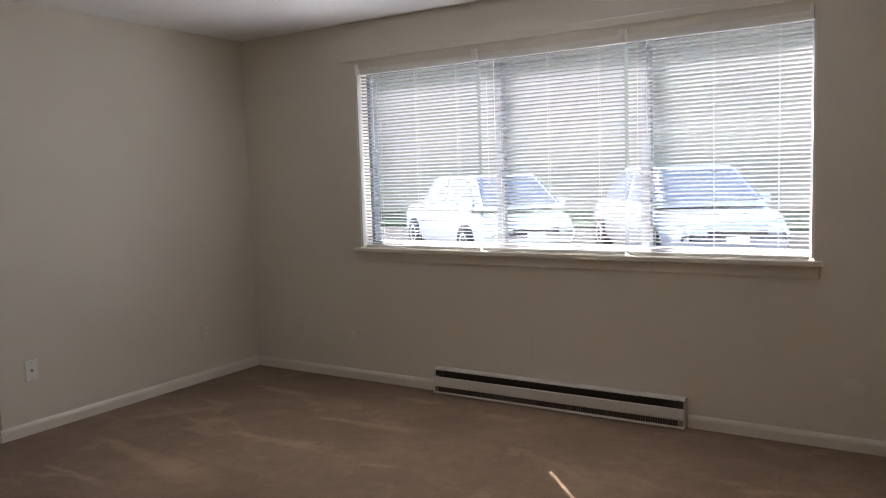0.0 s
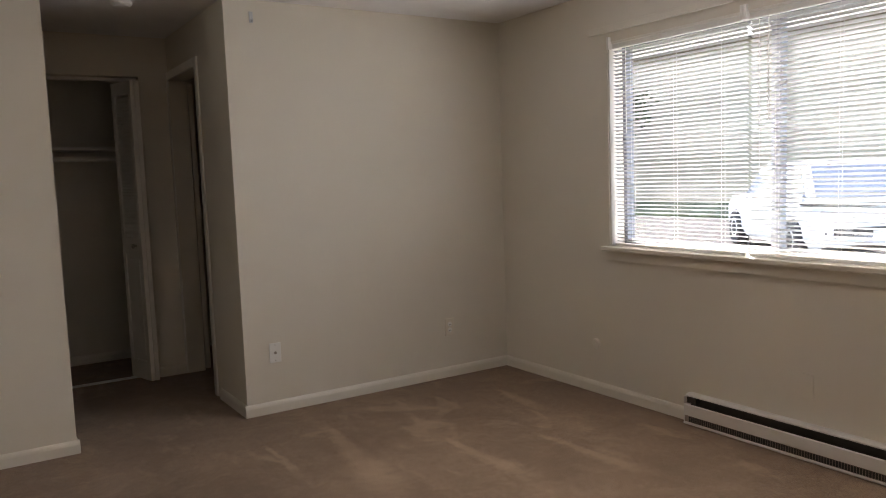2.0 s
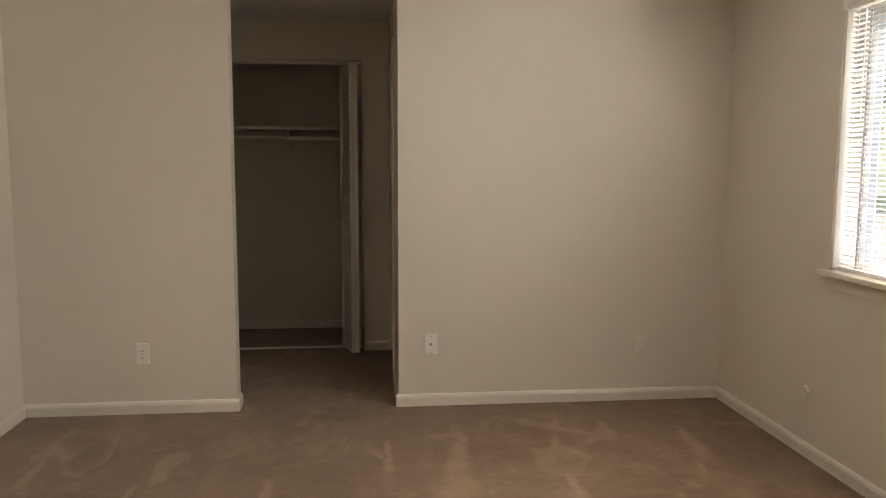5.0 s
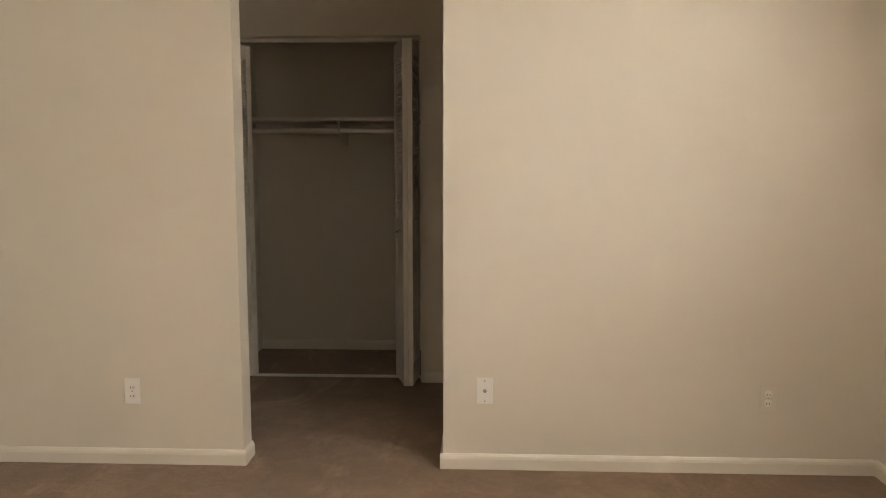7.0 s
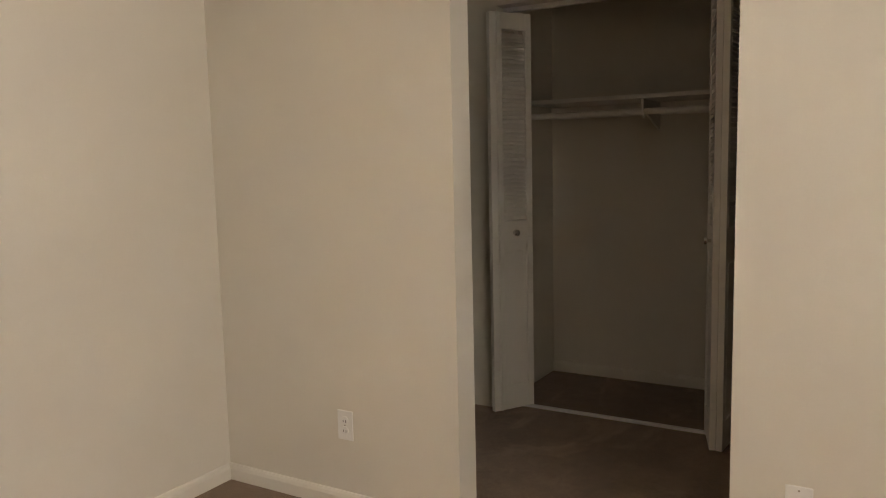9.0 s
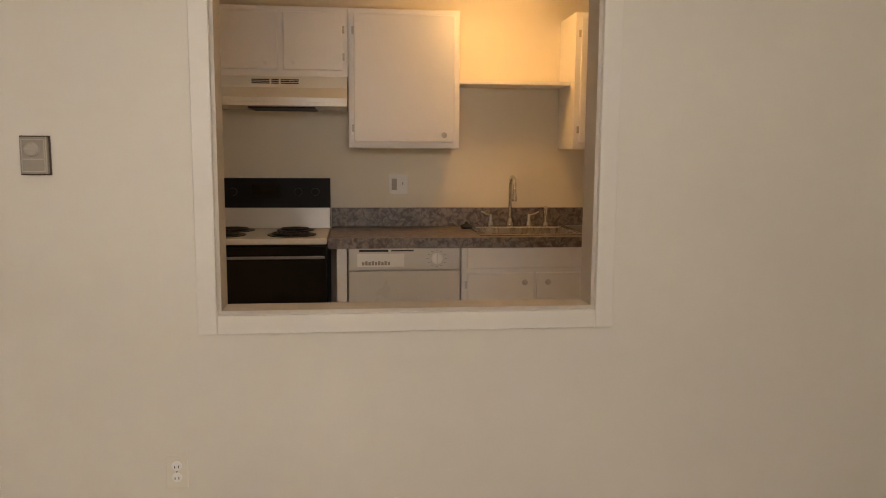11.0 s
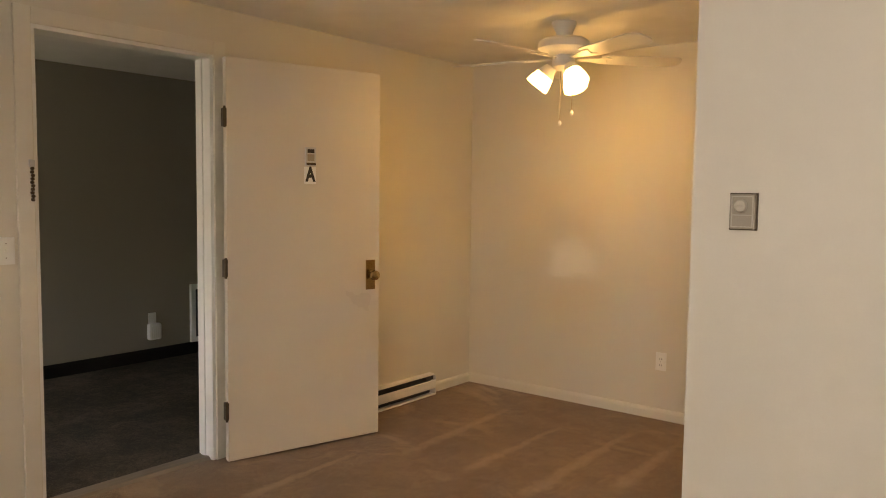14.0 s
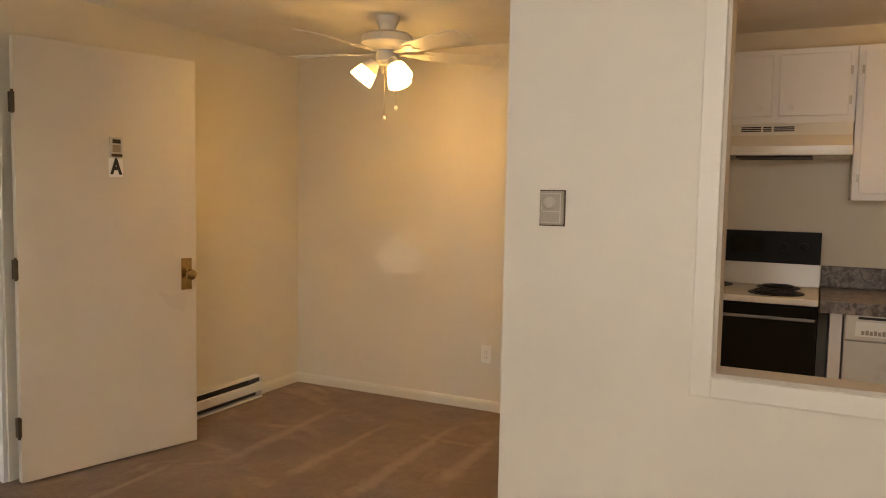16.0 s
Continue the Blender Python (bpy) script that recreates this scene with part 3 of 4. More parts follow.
bp = thing("blank_plate", pose(0, -2.219, 0.325, 0, 0, -90), "painted-over blank plate above the baseboard heater", "wall plate")
part("cover_plate", boxed(-0.035, -0.005, -0.0575, 0.035, 0, 0.0575, bevel=0.003), PAINT, bp)
for k in (-1, 1):
    part("screw", lathe([(0.003, 0), (0.003, 0.001)], "Y", 8), PAINT, bp).matrix_basis = pose(0, -0.005, k * 0.03, 180)

DIALGREY = surf("dial_silver", (0.5, 0.46, 0.39), 0.3, metal=0.4, bump=0)
th = thing("thermostat", pose(XP, -3.143, 1.363, 0, 0, 90), "grey metal line-voltage thermostat with a round dial", "thermostat")
part("cover", boxed(-0.04, -0.022, -0.056, 0.04, 0, 0.056, bevel=0.004), GREYMETAL, th)
part("rim", boxed(-0.044, -0.006, -0.060, 0.044, 0, 0.060), BRONZE, th, "dark edge of the cover")
part("face_frame", box(box(box(box(boxed(-0.034, -0.0245, -0.050, -0.031, -0.022, 0.050), 0.031, -0.0245, -0.050, 0.034, -0.022, 0.050), -0.031, -0.0245, 0.047, 0.031, -0.022, 0.050), -0.031, -0.0245, -0.050, 0.031, -0.022, -0.047), -0.031, -0.0245, -0.0125, 0.031, -0.022, -0.0095), DIALGREY, th, "thin silver lines on the face")
part("dial", lathe([(0.021, 0), (0.021, 0.006), (0.017, 0.009), (0.0, 0.0095)], "Y", 24), DIALGREY, th, "round grey dial", True).matrix_basis = pose(-0.004, -0.022, 0.018, 180)
part("dial_ring", lathe([(0.0228, 0), (0.0228, 0.002), (0.021, 0.0025)], "Y", 28), GREYMETAL, th, "dark ring round the dial", True).matrix_basis = pose(-0.004, -0.022, 0.018, 180)
part("dial_grip", boxed(-0.0225, -0.036, 0.0155, 0.0145, -0.030, 0.0205, bevel=0.001), DIALGREY, th)
part("scale_label", boxed(-0.03, -0.0235, -0.046, 0.03, -0.022, -0.018), GREYMETAL, th)

hook = thing("wall_hook", pose(-1.705, 0, 2.24), "small grey metal bracket high on the wall", "hook")
part("bracket_plate", boxed(-0.011, -0.006, -0.03, 0.011, 0, 0.03, bevel=0.002), ALU, hook)
part("prong", tube([(0, -0.004, -0.018), (0, -0.02, -0.026), (0, -0.028, -0.016)], 0.004), ALU, hook, smooth=True)

sm = thing("smoke_detector", pose(-2.325, 0.25, CEIL), "round white smoke detector on the hall ceiling", "smoke detector")
part("base_ring", lathe([(0.066, 0), (0.066, -0.012), (0.06, -0.014)], steps=32), WHITEPLASTIC, sm, smooth=True)
part("cap", lathe([(0.056, -0.013), (0.054, -0.03), (0.04, -0.042), (0.0, -0.044)], steps=32), WHITEPLASTIC, sm, smooth=True)


# ---- electric baseboard heaters ----
def baseboard_heater(m, length, label, high=0.155, slotted=True):
    """Runs along local +x, back on local y = 0, front to -y."""
    t = thing("baseboard_heater", m, label, "heater")
    part("back_plate", boxed(0, -0.008, 0.0, length, 0, high - 0.004), FIN, t)
    part("top_cap", prism([(0, high), (-0.034, high), (-0.048, high - 0.006), (-0.048, high - 0.012), (-0.03, high - 0.004), (0, high - 0.004)], length, "X", None), HEATER, t)
    part("front_panel", prism([(-0.058, 0.047), (-0.064, 0.05), (-0.064, 0.104), (-0.058, 0.109), (-0.055, 0.105), (-0.059, 0.100), (-0.059, 0.054), (-0.055, 0.05)], length - 0.006, "X"), HEATER, t).matrix_basis = pose(0.003, 0, 0)
    part("bottom_lip", prism([(0, 0.002), (-0.062, 0.002), (-0.066, 0.008), (-0.062, 0.014), (-0.056, 0.010), (0, 0.006)], length, "X"), HEATER, t)
    bm = tube([(0.04, -0.03, 0.055), (length - 0.04, -0.03, 0.055)], 0.008)
    part("heating_tube", bm, FIN, t, smooth=True)
    if slotted:
        part("lower_grille", boxed(0.003, -0.058, 0.0145, length - 0.003, -0.054, 0.0465), GRILLEBROWN, t, "brown lower grille")
        bm = bmesh.new()
        for k in range(int((length - 0.06) / 0.013)):
            x = 0.03 + 0.013 * k
            box(bm, x, -0.0586, 0.0165, x + 0.0105, -0.0575, 0.0445)
        tagged(part("slotted_strip", bm, DARKSLOT, t, "row of narrow dark slots"), kind="stuff")
    for x in (0.0, length - 0.003):
        part("end_cap", boxed(x, -0.0605, 0.0065, x + 0.003, -0.008, high - 0.012), HEATER, t)
    part("dark_end", boxed(0.003, -0.04, 0.108, 0.06, -0.008, 0.14), FIN, t)
    part("dark_end", boxed(length - 0.08, -0.04, 0.108, length - 0.003, -0.008, 0.14), FIN, t)
    return t


baseboard_heater(pose(0, -1.582, 0.0, 0, 0, -90), 1.53, "long cream enamel electric baseboard heater below the window", 0.158)
baseboard_heater(pose(-4.02, YE, 0.0, 0, 0, 180), 1.395, "cream enamel electric baseboard heater behind the open door", 0.150, False)


# ---- window and blinds ----
win = thing("window_1", pose(0.11, WY0, WZ0), "wide aluminium window of three panes behind blinds", "window", "", "structure")
ww, wh = WY1 - WY0, WZ1 - WZ0
wf = part("window_frame", boxed(0, 0, 0, 0.06, ww, 0.04), WINDOWFRAME, win)
part("frame_head", boxed(0, 0, wh - 0.04, 0.06, ww, wh), WINDOWFRAME, win)
for y in (0.0, ww - 0.035):
    part("frame_side", boxed(0, y, 0.04, 0.06, y + 0.035, wh - 0.04), WINDOWFRAME, win)
MULL = [-1.985 - WY0, -2.865 - WY0]
for y in MULL:
    part("mullion", boxed(0.004, y - 0.024, 0.04, 0.056, y + 0.024, wh - 0.04), WINDOWFRAME, win)
edges = [0.035, MULL[1] - 0.024, MULL[1] + 0.024, MULL[0] - 0.024, MULL[0] + 0.024, ww - 0.035]
for a, c in zip(edges[::2], edges[1::2]):
    p = part("pane", boxed(0.026, a, 0.04, 0.031, c, wh - 0.04), GLASS, win)
    p.visible_shadow = False
part("reveal_board", boxed(-0.105, 0, wh - 0.012, -0.002, ww, wh), TRIM, win)
for y in (0.0, ww - 0.012):
    part("reveal_board", boxed(-0.105, y, 0.016, -0.002, y + 0.012, wh - 0.012), TRIM, win)
sill = thing("window_sill", pose(0, WY0, WZ0), "cream painted wooden window stool with an apron board", "window sill", "", "structure")
part("stool", boxed(-0.04, -0.04, -0.018, 0.108, ww + 0.035, 0.006, bevel=0.004), CASINGPAINT, sill)
part("apron", boxed(-0.014, -0.025, -0.075, -0.001, ww + 0.02, -0.018, bevel=0.002), PAINT, sill)
led = setting("trim", boxed(-0.022, -3.83, 2.094, 0.0, -0.876, 2.132, bevel=0.004), PAINT, "cream painted curtain batten above the window", "trim")


def venetian_blind(y0, y1, tilt, label):
    """One mini blind hung in the opening, between y0 and y1; the outer edge of each slat hangs lower."""
    t = thing("venetian_blind", pose(0.032, y0, WZ1 - 0.012), label, "window blind", "blinds in the wide window")
    w = y1 - y0
    part("headrail", boxed(-0.017, 0, -0.026, 0.017, w, 0, bevel=0.002), WHITEPLASTIC, t, "white metal headrail")
    drop = WZ1 - 0.012 - (WZ0 + 0.006)
    n, top, bottom = 52, -0.042, -(drop - 0.03)
    sec = []
    for k in range(6):
        u = (k / 5 - 0.5)
        sec.append((u * 0.0255, 0.0022 * (1 - 4 * u * u)))
    bm = bmesh.new()
    rows = [[bm.verts.new((x, y, z)) for x, z in sec] for y in (0.004, w - 0.004)]
    rows2 = [[bm.verts.new((x, y, z - 0.0006)) for x, z in sec] for y in (0.004, w - 0.004)]
    for k in range(5):
        bm.faces.new((rows[0][k], rows[0][k + 1], rows[1][k + 1], rows[1][k]))
        bm.faces.new((rows2[0][k], rows2[1][k], rows2[1][k + 1], rows2[0][k + 1]))
    me = meshed("slat", bm, SLAT)
    rnd = random.Random(int(abs(y0) * 100))
    for k in range(n):
        s = new("slat", me)
        s.parent = t
        s.matrix_basis = pose(0, 0, top + (bottom - top) * k / (n - 1), rnd.uniform(-0.12, 0.12), tilt + rnd.uniform(-2.5, 2.5), 0)
    part("bottom_rail", boxed(-0.012, 0.003, -drop + 0.002, 0.012, w - 0.003, -drop + 0.018, bevel=0.003), WHITEPLASTIC, t, "white bottom rail")
    for f in (0.16, 0.5, 0.84):
        for dx in (-0.0135, 0.0135):
            part("ladder_cord", tube([(dx, w * f, -0.024), (dx, w * f, -drop + 0.018)], 0.0009, 5), LABELWHITE, t)
    part("tilt_wand", tube([(-0.022, w - 0.11, -0.02), (-0.024, w - 0.112, -0.5)], 0.0025, 6), LABELWHITE, t, "clear plastic tilt wand", True)
    part("pull_cord", tube([(-0.02, w - 0.06, -0.02), (-0.02, w - 0.062, -0.75)], 0.0012, 5), LABELWHITE, t)
    for y in (-0.006, w - 0.010):
        part("bracket", boxed(-0.052, y, -0.03, -0.018, y + 0.016, 0.038, bevel=0.002), WHITEPLASTIC, t, "white hanging bracket")
    return t


GAPS = [WY1 - 0.014, -1.90, -2.79, WY0 + 0.014]
for a, c, tilt in zip(GAPS, GAPS[1:], (17, 24, 20)):
    venetian_blind(c + 0.006, a - 0.006, tilt, "white aluminium mini blind lowered with slats half open")

# ---- hall: closet with folding louvred doors ----
LEAFH = 2.008


def louvred_leaf(parent, m, w=0.285, louvre_z=1.0, knob_at=None):
    """One narrow leaf along local +x: louvres above, raised panel below; visible face -y."""
    lf = part("folding_leaf", boxed(0, 0, 0, 0.035, 0.028, LEAFH, bevel=0.002), TRIM, parent)
    lf.matrix_basis = m
    part("stile", boxed(w - 0.035, 0, 0, w, 0.028, LEAFH, bevel=0.002), TRIM, lf)
    for z0, z1 in ((0, 0.13), (0.86, 0.98), (LEAFH - 0.08, LEAFH)):
        part("rail", boxed(0.035, 0.001, z0, w - 0.035, 0.027, z1), TRIM, lf)
    part("raised_panel", boxed(0.035, 0.008, 0.13, w - 0.035, 0.020, 0.86), TRIM, lf)
    part("panel_field", boxed(0.06, 0.004, 0.165, w - 0.06, 0.024, 0.825, bevel=0.003), TRIM, lf)
    bm = boxed(0.035, -0.014, -0.002, w - 0.035, 0.014, 0.002)
    me = meshed("louvre", bm, TRIM)
    z = 0.995
    while z < LEAFH - 0.09:
        s = new("louvre", me)
        s.parent = lf
        s.matrix_basis = pose(0, 0.014, z, 52, 0, 0)
        z += 0.021
    if knob_at is not None:
        part("knob", lathe([(0.008, 0), (0.008, 0.012), (0.017, 0.02), (0.016, 0.03), (0.0, 0.034)], "Y", 16), CHROME, lf, "small round metal knob", True).matrix_basis = pose(knob_at, 0.0, 0.92, 180)
    return lf


def leaf_between(parent, a, c, z, **kw):
    w = math.hypot(c[0] - a[0], c[1] - a[1])
    return louvred_leaf(parent, pose(a[0], a[1], z, 0, 0, math.degrees(math.atan2(c[1] - a[1], c[0] - a[0]))), w, **kw)


TY = YH + 0.095
left = thing("folding_door", pose(0, 0, 0.018), "cream louvred folding closet door, half folded open", "closet door", "folding closet doors")
leaf_between(left, (-3.205, 1.20), (-3.078, TY), 0, knob_at=0.13)
leaf_between(left, (-3.17, TY + 0.0), (-3.205, 1.235), 0)
right = thing("folding_door", pose(0, 0, 0.018), "cream louvred folding closet door, folded back", "closet door", "folding closet doors")
leaf_between(right, (-2.212, TY + 0.01), (-2.138, 1.16), 0, knob_at=0.2)
leaf_between(right, (-2.083, 1.163), (-2.062, TY), 0)
track = thing("door_track", pose(0, 0, 0), "white metal tracks of the folding closet doors", "door track")
part("bottom_track", boxed(CX0 + 0.002, TY - 0.012, 0.0, CX1 - 0.002, TY + 0.012, 0.012), LABELWHITE, track)
part("top_track", boxed(CX0 + 0.002, TY - 0.016, CZ - 0.022, CX1 - 0.002, TY + 0.016, CZ - 0.001), TRIM, track)
shelf = thing("closet_shelf", pose(0, 0, 0), "cream painted closet shelf with a hanging rod", "shelf")
part("board", boxed(CX0 - 0.028, 1.75, 1.605, HR - 0.102, 2.118, 1.627), TRIM, shelf)
part("cleat", boxed(CX0 - 0.028, 2.1, 1.535, HR - 0.102, 2.118, 1.603), TRIM, shelf)
part("rod", tube([(CX0 - 0.028, 1.79, 1.54), (HR - 0.102, 1.79, 1.54)], 0.017, 12), TRIM, shelf, smooth=True)
part("rod_bracket", prism([(1.765, 1.603), (1.765, 1.52), (1.79, 1.505), (1.83, 1.53), (2.1, 1.45), (2.1, 1.603)], 0.012, "X"), TRIM, shelf).matrix_basis = pose(-2.62, 0, 0)
cw = setting("closet_wall", boxed(HR - 0.1, YH + 0.12, 0, HR, 2.12, CEIL), PAINT, "cream painted side wall inside the closet", "wall")

# side doorway in the hall
casing("door_casing", pose(HR, DY1, 0, 0, 0, -90), DY1 - DY0, 2.05, 0.055, 0.012, "cream painted casing of the side doorway")
d2 = thing("door_2", pose(HR + 0.125, 1.30, 0.012, 0, 0, 80), "cream painted flush inner door swung open", "door", "", "structure")
part("leaf", boxed(0.0, -0.035, 0, 0.70, 0, 2.02, bevel=0.002), DOORPAINT, d2)
part("knob", lathe([(0.01, 0), (0.01, 0.02), (0.024, 0.03), (0.026, 0.045), (0.0, 0.055)], "Y", 16), BRONZE, d2, "dark round knob", True).matrix_basis = pose(0.64, -0.035, 0.95, 180)
sh2 = thing("wall_shelf", pose(-1.0, 2.12, 1.48), "white wall shelf in the dark side room", "shelf")
part("board", boxed(-0.7, -0.26, 0, 0.9, 0, 0.022), TRIM, sh2)
part("rod", tube([(-0.7, -0.2, -0.06), (0.9, -0.2, -0.06)], 0.014, 10), TRIM, sh2, smooth=True)
part("cleat", boxed(-0.7, -0.018, -0.09, 0.9, 0, 0), TRIM, sh2)

# ---- ceiling fan in the nook ----
fan = thing("ceiling_fan", pose(-4.985, -4.463, CEIL), "white five-blade ceiling fan with lit frosted glass shades", "ceiling fan")
FANWHITE = surf("fan_white", (0.76, 0.74, 0.7), 0.35, var=0.02, bump=0)
part("canopy", lathe([(0.066, 0), (0.066, -0.012), (0.058, -0.03), (0.05, -0.045), (0.046, -0.06), (0.046, -0.085)], steps=28), FANWHITE, fan, smooth=True)
part("motor_housing", lathe([(0.045, -0.083), (0.115, -0.09), (0.135, -0.105), (0.138, -0.14), (0.125, -0.158), (0.1, -0.172), (0.065, -0.178)], steps=36), FANWHITE, fan, smooth=True)
part("switch_housing", lathe([(0.055, -0.176), (0.062, -0.19), (0.062, -0.235), (0.045, -0.252), (0.02, -0.258)], steps=28), FANWHITE, fan, smooth=True)
for k in range(5):
    a = 64 + 72 * k
    bl = part("blade", prism([(0.20, -0.052), (0.25, -0.06), (0.60, -0.068), (0.64, -0.058), (0.66, -0.03), (0.66, 0.03), (0.64, 0.058), (0.60, 0.068), (0.25, 0.06), (0.20, 0.052)], 0.006, "Z"), FANWHITE, fan)
    bl.matrix_basis = pose(0, 0, -0.192, 0, 0, a) @ pose(0, 0, 0, -12, 0, 0)
    bm = prism([(0.075, -0.014), (0.16, -0.022), (0.22, -0.042), (0.26, -0.030), (0.235, 0.0), (0.26, 0.030), (0.22, 0.042), (0.16, 0.022), (0.075, 0.014)], 0.004, "Z")
    ir = part("blade_iron", bm, FANWHITE, bl)
    ir.matrix_basis = pose(0, 0, -0.006)
for k in range(3):
    a = 60 + 120 * k
    arm = part("lamp_arm", tube([(0.03, 0, -0.24), (0.058, 0, -0.246), (0.075, 0, -0.256)], 0.014, 10), FANWHITE, fan, smooth=True)
    arm.matrix_basis = pose(0, 0, 0, 0, 0, a)
    bm = lathe([(0.024, 0.0), (0.030, -0.014), (0.045, -0.045), (0.056, -0.08), (0.060, -0.108), (0.057, -0.108), (0.052, -0.08), (0.040, -0.045), (0.02, -0.014), (0.0, -0.012)], steps=24)
    sh = part("shade", bm, FROST, arm, "lit frosted glass tulip shade", True)
    sh.matrix_basis = pose(0.068, 0, -0.242, 0, -38, 0) @ Matrix.Scale(1.12, 4)
    part("fitter_cup", lathe([(0.0, 0.006), (0.028, 0.004), (0.034, -0.012), (0.048, -0.046), (0.0465, -0.046), (0.031, -0.012), (0.0, 0.002)], steps=20), FANWHITE, arm, smooth=True).matrix_basis = sh.matrix_basis.copy()
    part("bulb", lathe([(0.012, -0.03), (0.028, -0.05), (0.03, -0.07), (0.02, -0.088), (0.0, -0.094)], steps=14), BULB, arm, "lit bulb", True).matrix_basis = sh.matrix_basis.copy()
for x, y, z in ((-0.02, 0.045, -0.48), (0.01, -0.01, -0.535)):
    ch = part("pull_chain", tube([(x, y, -0.25), (x, y, z)], 0.0016, 5), BRASS, fan)
    part("chain_knob", lathe([(0.003, 0.012), (0.009, 0.004), (0.010, -0.006), (0.005, -0.014)], steps=12, at=(x, y, z)), LABELWHITE, ch, "white ball pull", True)

# ---- kitchen ----
KF = -5.44     # face of base units
CT = 0.93     # worktop height
UF = -5.74     # face of wall cabinets


KNOBGREY = surf("knob_grey", (0.56, 0.53, 0.5), 0.3, bump=0)


def cab_knob(parent, y, z, x=0.0, mat=None):
    part("knob", lathe([(0.007, 0), (0.007, 0.01), (0.016, 0.016), (0.016, 0.022), (0.0, 0.026)], "X", 16), mat or KNOBGREY, parent, "small round painted knob" if mat else "small round grey knob", True).matrix_basis = pose(x, y, z)


def wall_cabinet(name, y0, y1, z0, z1, doors, label, hinges="left", depth=None):
    t = thing(name, pose(UF, y0, z0), label, "kitchen cabinet", "wall cabinets")
    w, h, d = y1 - y0, z1 - z0, UF - XK
    part("body", boxed(-d + 0.002, 0, 0, 0, w, h, bevel=0.002), CABINET, t)
    step = w / doors
    for k in range(doors):
        a, c = k * step + (0.03 if k == 0 else 0.016), (k + 1) * step - (0.03 if k == doors - 1 else 0.016)
        dr = part("door", boxed(0.001, a, 0.035, 0.019, c, h - 0.03, bevel=0.005), CABINET, t)
        left_hung = hinges == "left" or (hinges == "pair" and k == 0)
        ky = c - 0.06 if left_hung else a + 0.06
        cab_knob(dr, ky, 0.075, 0.018, CABINET if doors == 2 else None)
        hy = a - 0.006 if left_hung else c + 0.006
        for hz in (0.11, h - 0.12):
            part("hinge", boxed(0.0, hy - 0.006, hz - 0.02, 0.012, hy + 0.006, hz + 0.02), DIALGREY, dr)
    return t


wall_cabinet("wall_cabinet", -2.208, -1.582, 1.406, 2.172, 1, "cream painted single-door wall cabinet beside the range hood")
wall_cabinet("wall_cabinet", -2.945, -2.21, 1.795, 2.172, 2, "short cream painted two-door cabinet above the range hood", "pair")
wall_cabinet("wall_cabinet", -0.912, -0.38, 1.41, 2.185, 1, "cream painted wall cabinet beyond the sink")
vs = thing("light_shelf", pose(XK, -1.58, 1.78), "thin white shelf spanning between the cabinets above the sink", "shelf")
part("board", boxed(0.002, 0.002, 0, 0.25, 0.665, 0.018), TRIM, vs)

hood = thing("range_hood", pose(XK, -2.95, 1.625), "cream enamel range hood with louvred vents", "range hood")
hw = 0.735
part("body", prism([(0.002, 0.02), (0.50, 0.02), (0.50, 0.045), (0.36, 0.108), (0.355, 0.168), (0.002, 0.168)], hw, "Y"), ENAMEL, hood)
part("lower_rim", boxed(0.002, 0.0, 0.0, 0.505, hw, 0.02, bevel=0.003), ENAMEL, hood)
part("filter", boxed(0.1, 0.2, -0.008, 0.42, 0.56, 0.001), DARKSLOT, hood)
for k in range(3):
    y, y2 = ((0.215, 0.312), (0.322, 0.362), (0.372, 0.47))[k]
    for j in range(4):
        part("vent_slot", boxed(0.353, y, 0.118 + j * 0.0095, 0.3585, y2, 0.1242 + j * 0.0095), DARKSLOT, hood)

OVENTRIM = surf("oven_trim", (0.3, 0.3, 0.31), 0.35, metal=0.6, var=0.03, bump=0)
st = thing("stove", pose(XK, -3.082, 0.0), "black and cream electric coil stove", "stove")
sw = 0.757
part("side_body", boxed(0.03, 0, 0.05, 0.62, sw, 0.895), BLACKENAMEL, st)
part("cooktop", boxed(0.03, 0.0, 0.896, 0.665, sw, 0.928, bevel=0.008), ENAMEL, st, "cream enamel cooktop")
part("rear_guard", prism([(0.004, 0.93), (0.10, 0.93), (0.085, 1.05), (0.004, 1.05)], sw, "Y"), ENAMEL, st)
panel = part("control_panel", prism([(0.004, 1.051), (0.09, 1.051), (0.065, 1.225), (0.004, 1.225)], sw, "Y"), BLACKENAMEL, st, "black control panel")
for y in (0.09, 0.19, 0.57, 0.67):
    part("dial", lathe([(0.024, 0), (0.022, 0.018), (0.0, 0.02)], "X", 20), BLACKENAMEL, panel, smooth=True).matrix_basis = pose(0.078, y, 1.145)
part("clock_window", boxed(0.072, 0.30, 1.10, 0.082, 0.46, 1.19), BLACKGLASS, panel)
for j in range(3):
    part("dial_mark", boxed(0.074, 0.62 + 0.03 * j, 1.085, 0.0835, 0.63 + 0.03 * j, 1.09), GREYMETAL, panel)
for cx, cy, r in ((0.47, 0.20, 0.095), (0.47, 0.56, 0.115), (0.21, 0.20, 0.11), (0.21, 0.56, 0.09)):
    bowl = part("drip_bowl", lathe([(r + 0.018, 0.0), (r + 0.018, 0.004), (r, 0.003), (r * 0.5, 0.0015)], steps=28, at=(cx, cy, 0.928)), BLACKENAMEL, st, "black drip bowl", True)
    turns = [(cx + (0.02 + (r - 0.025) * k / 90) * math.cos(k * 2 * math.pi * 4 / 90), cy + (0.02 + (r - 0.025) * k / 90) * math.sin(k * 2 * math.pi * 4 / 90), 0.937) for k in range(91)]
    part("coil", tube(turns, 0.0055, 6), COIL, bowl, smooth=True)
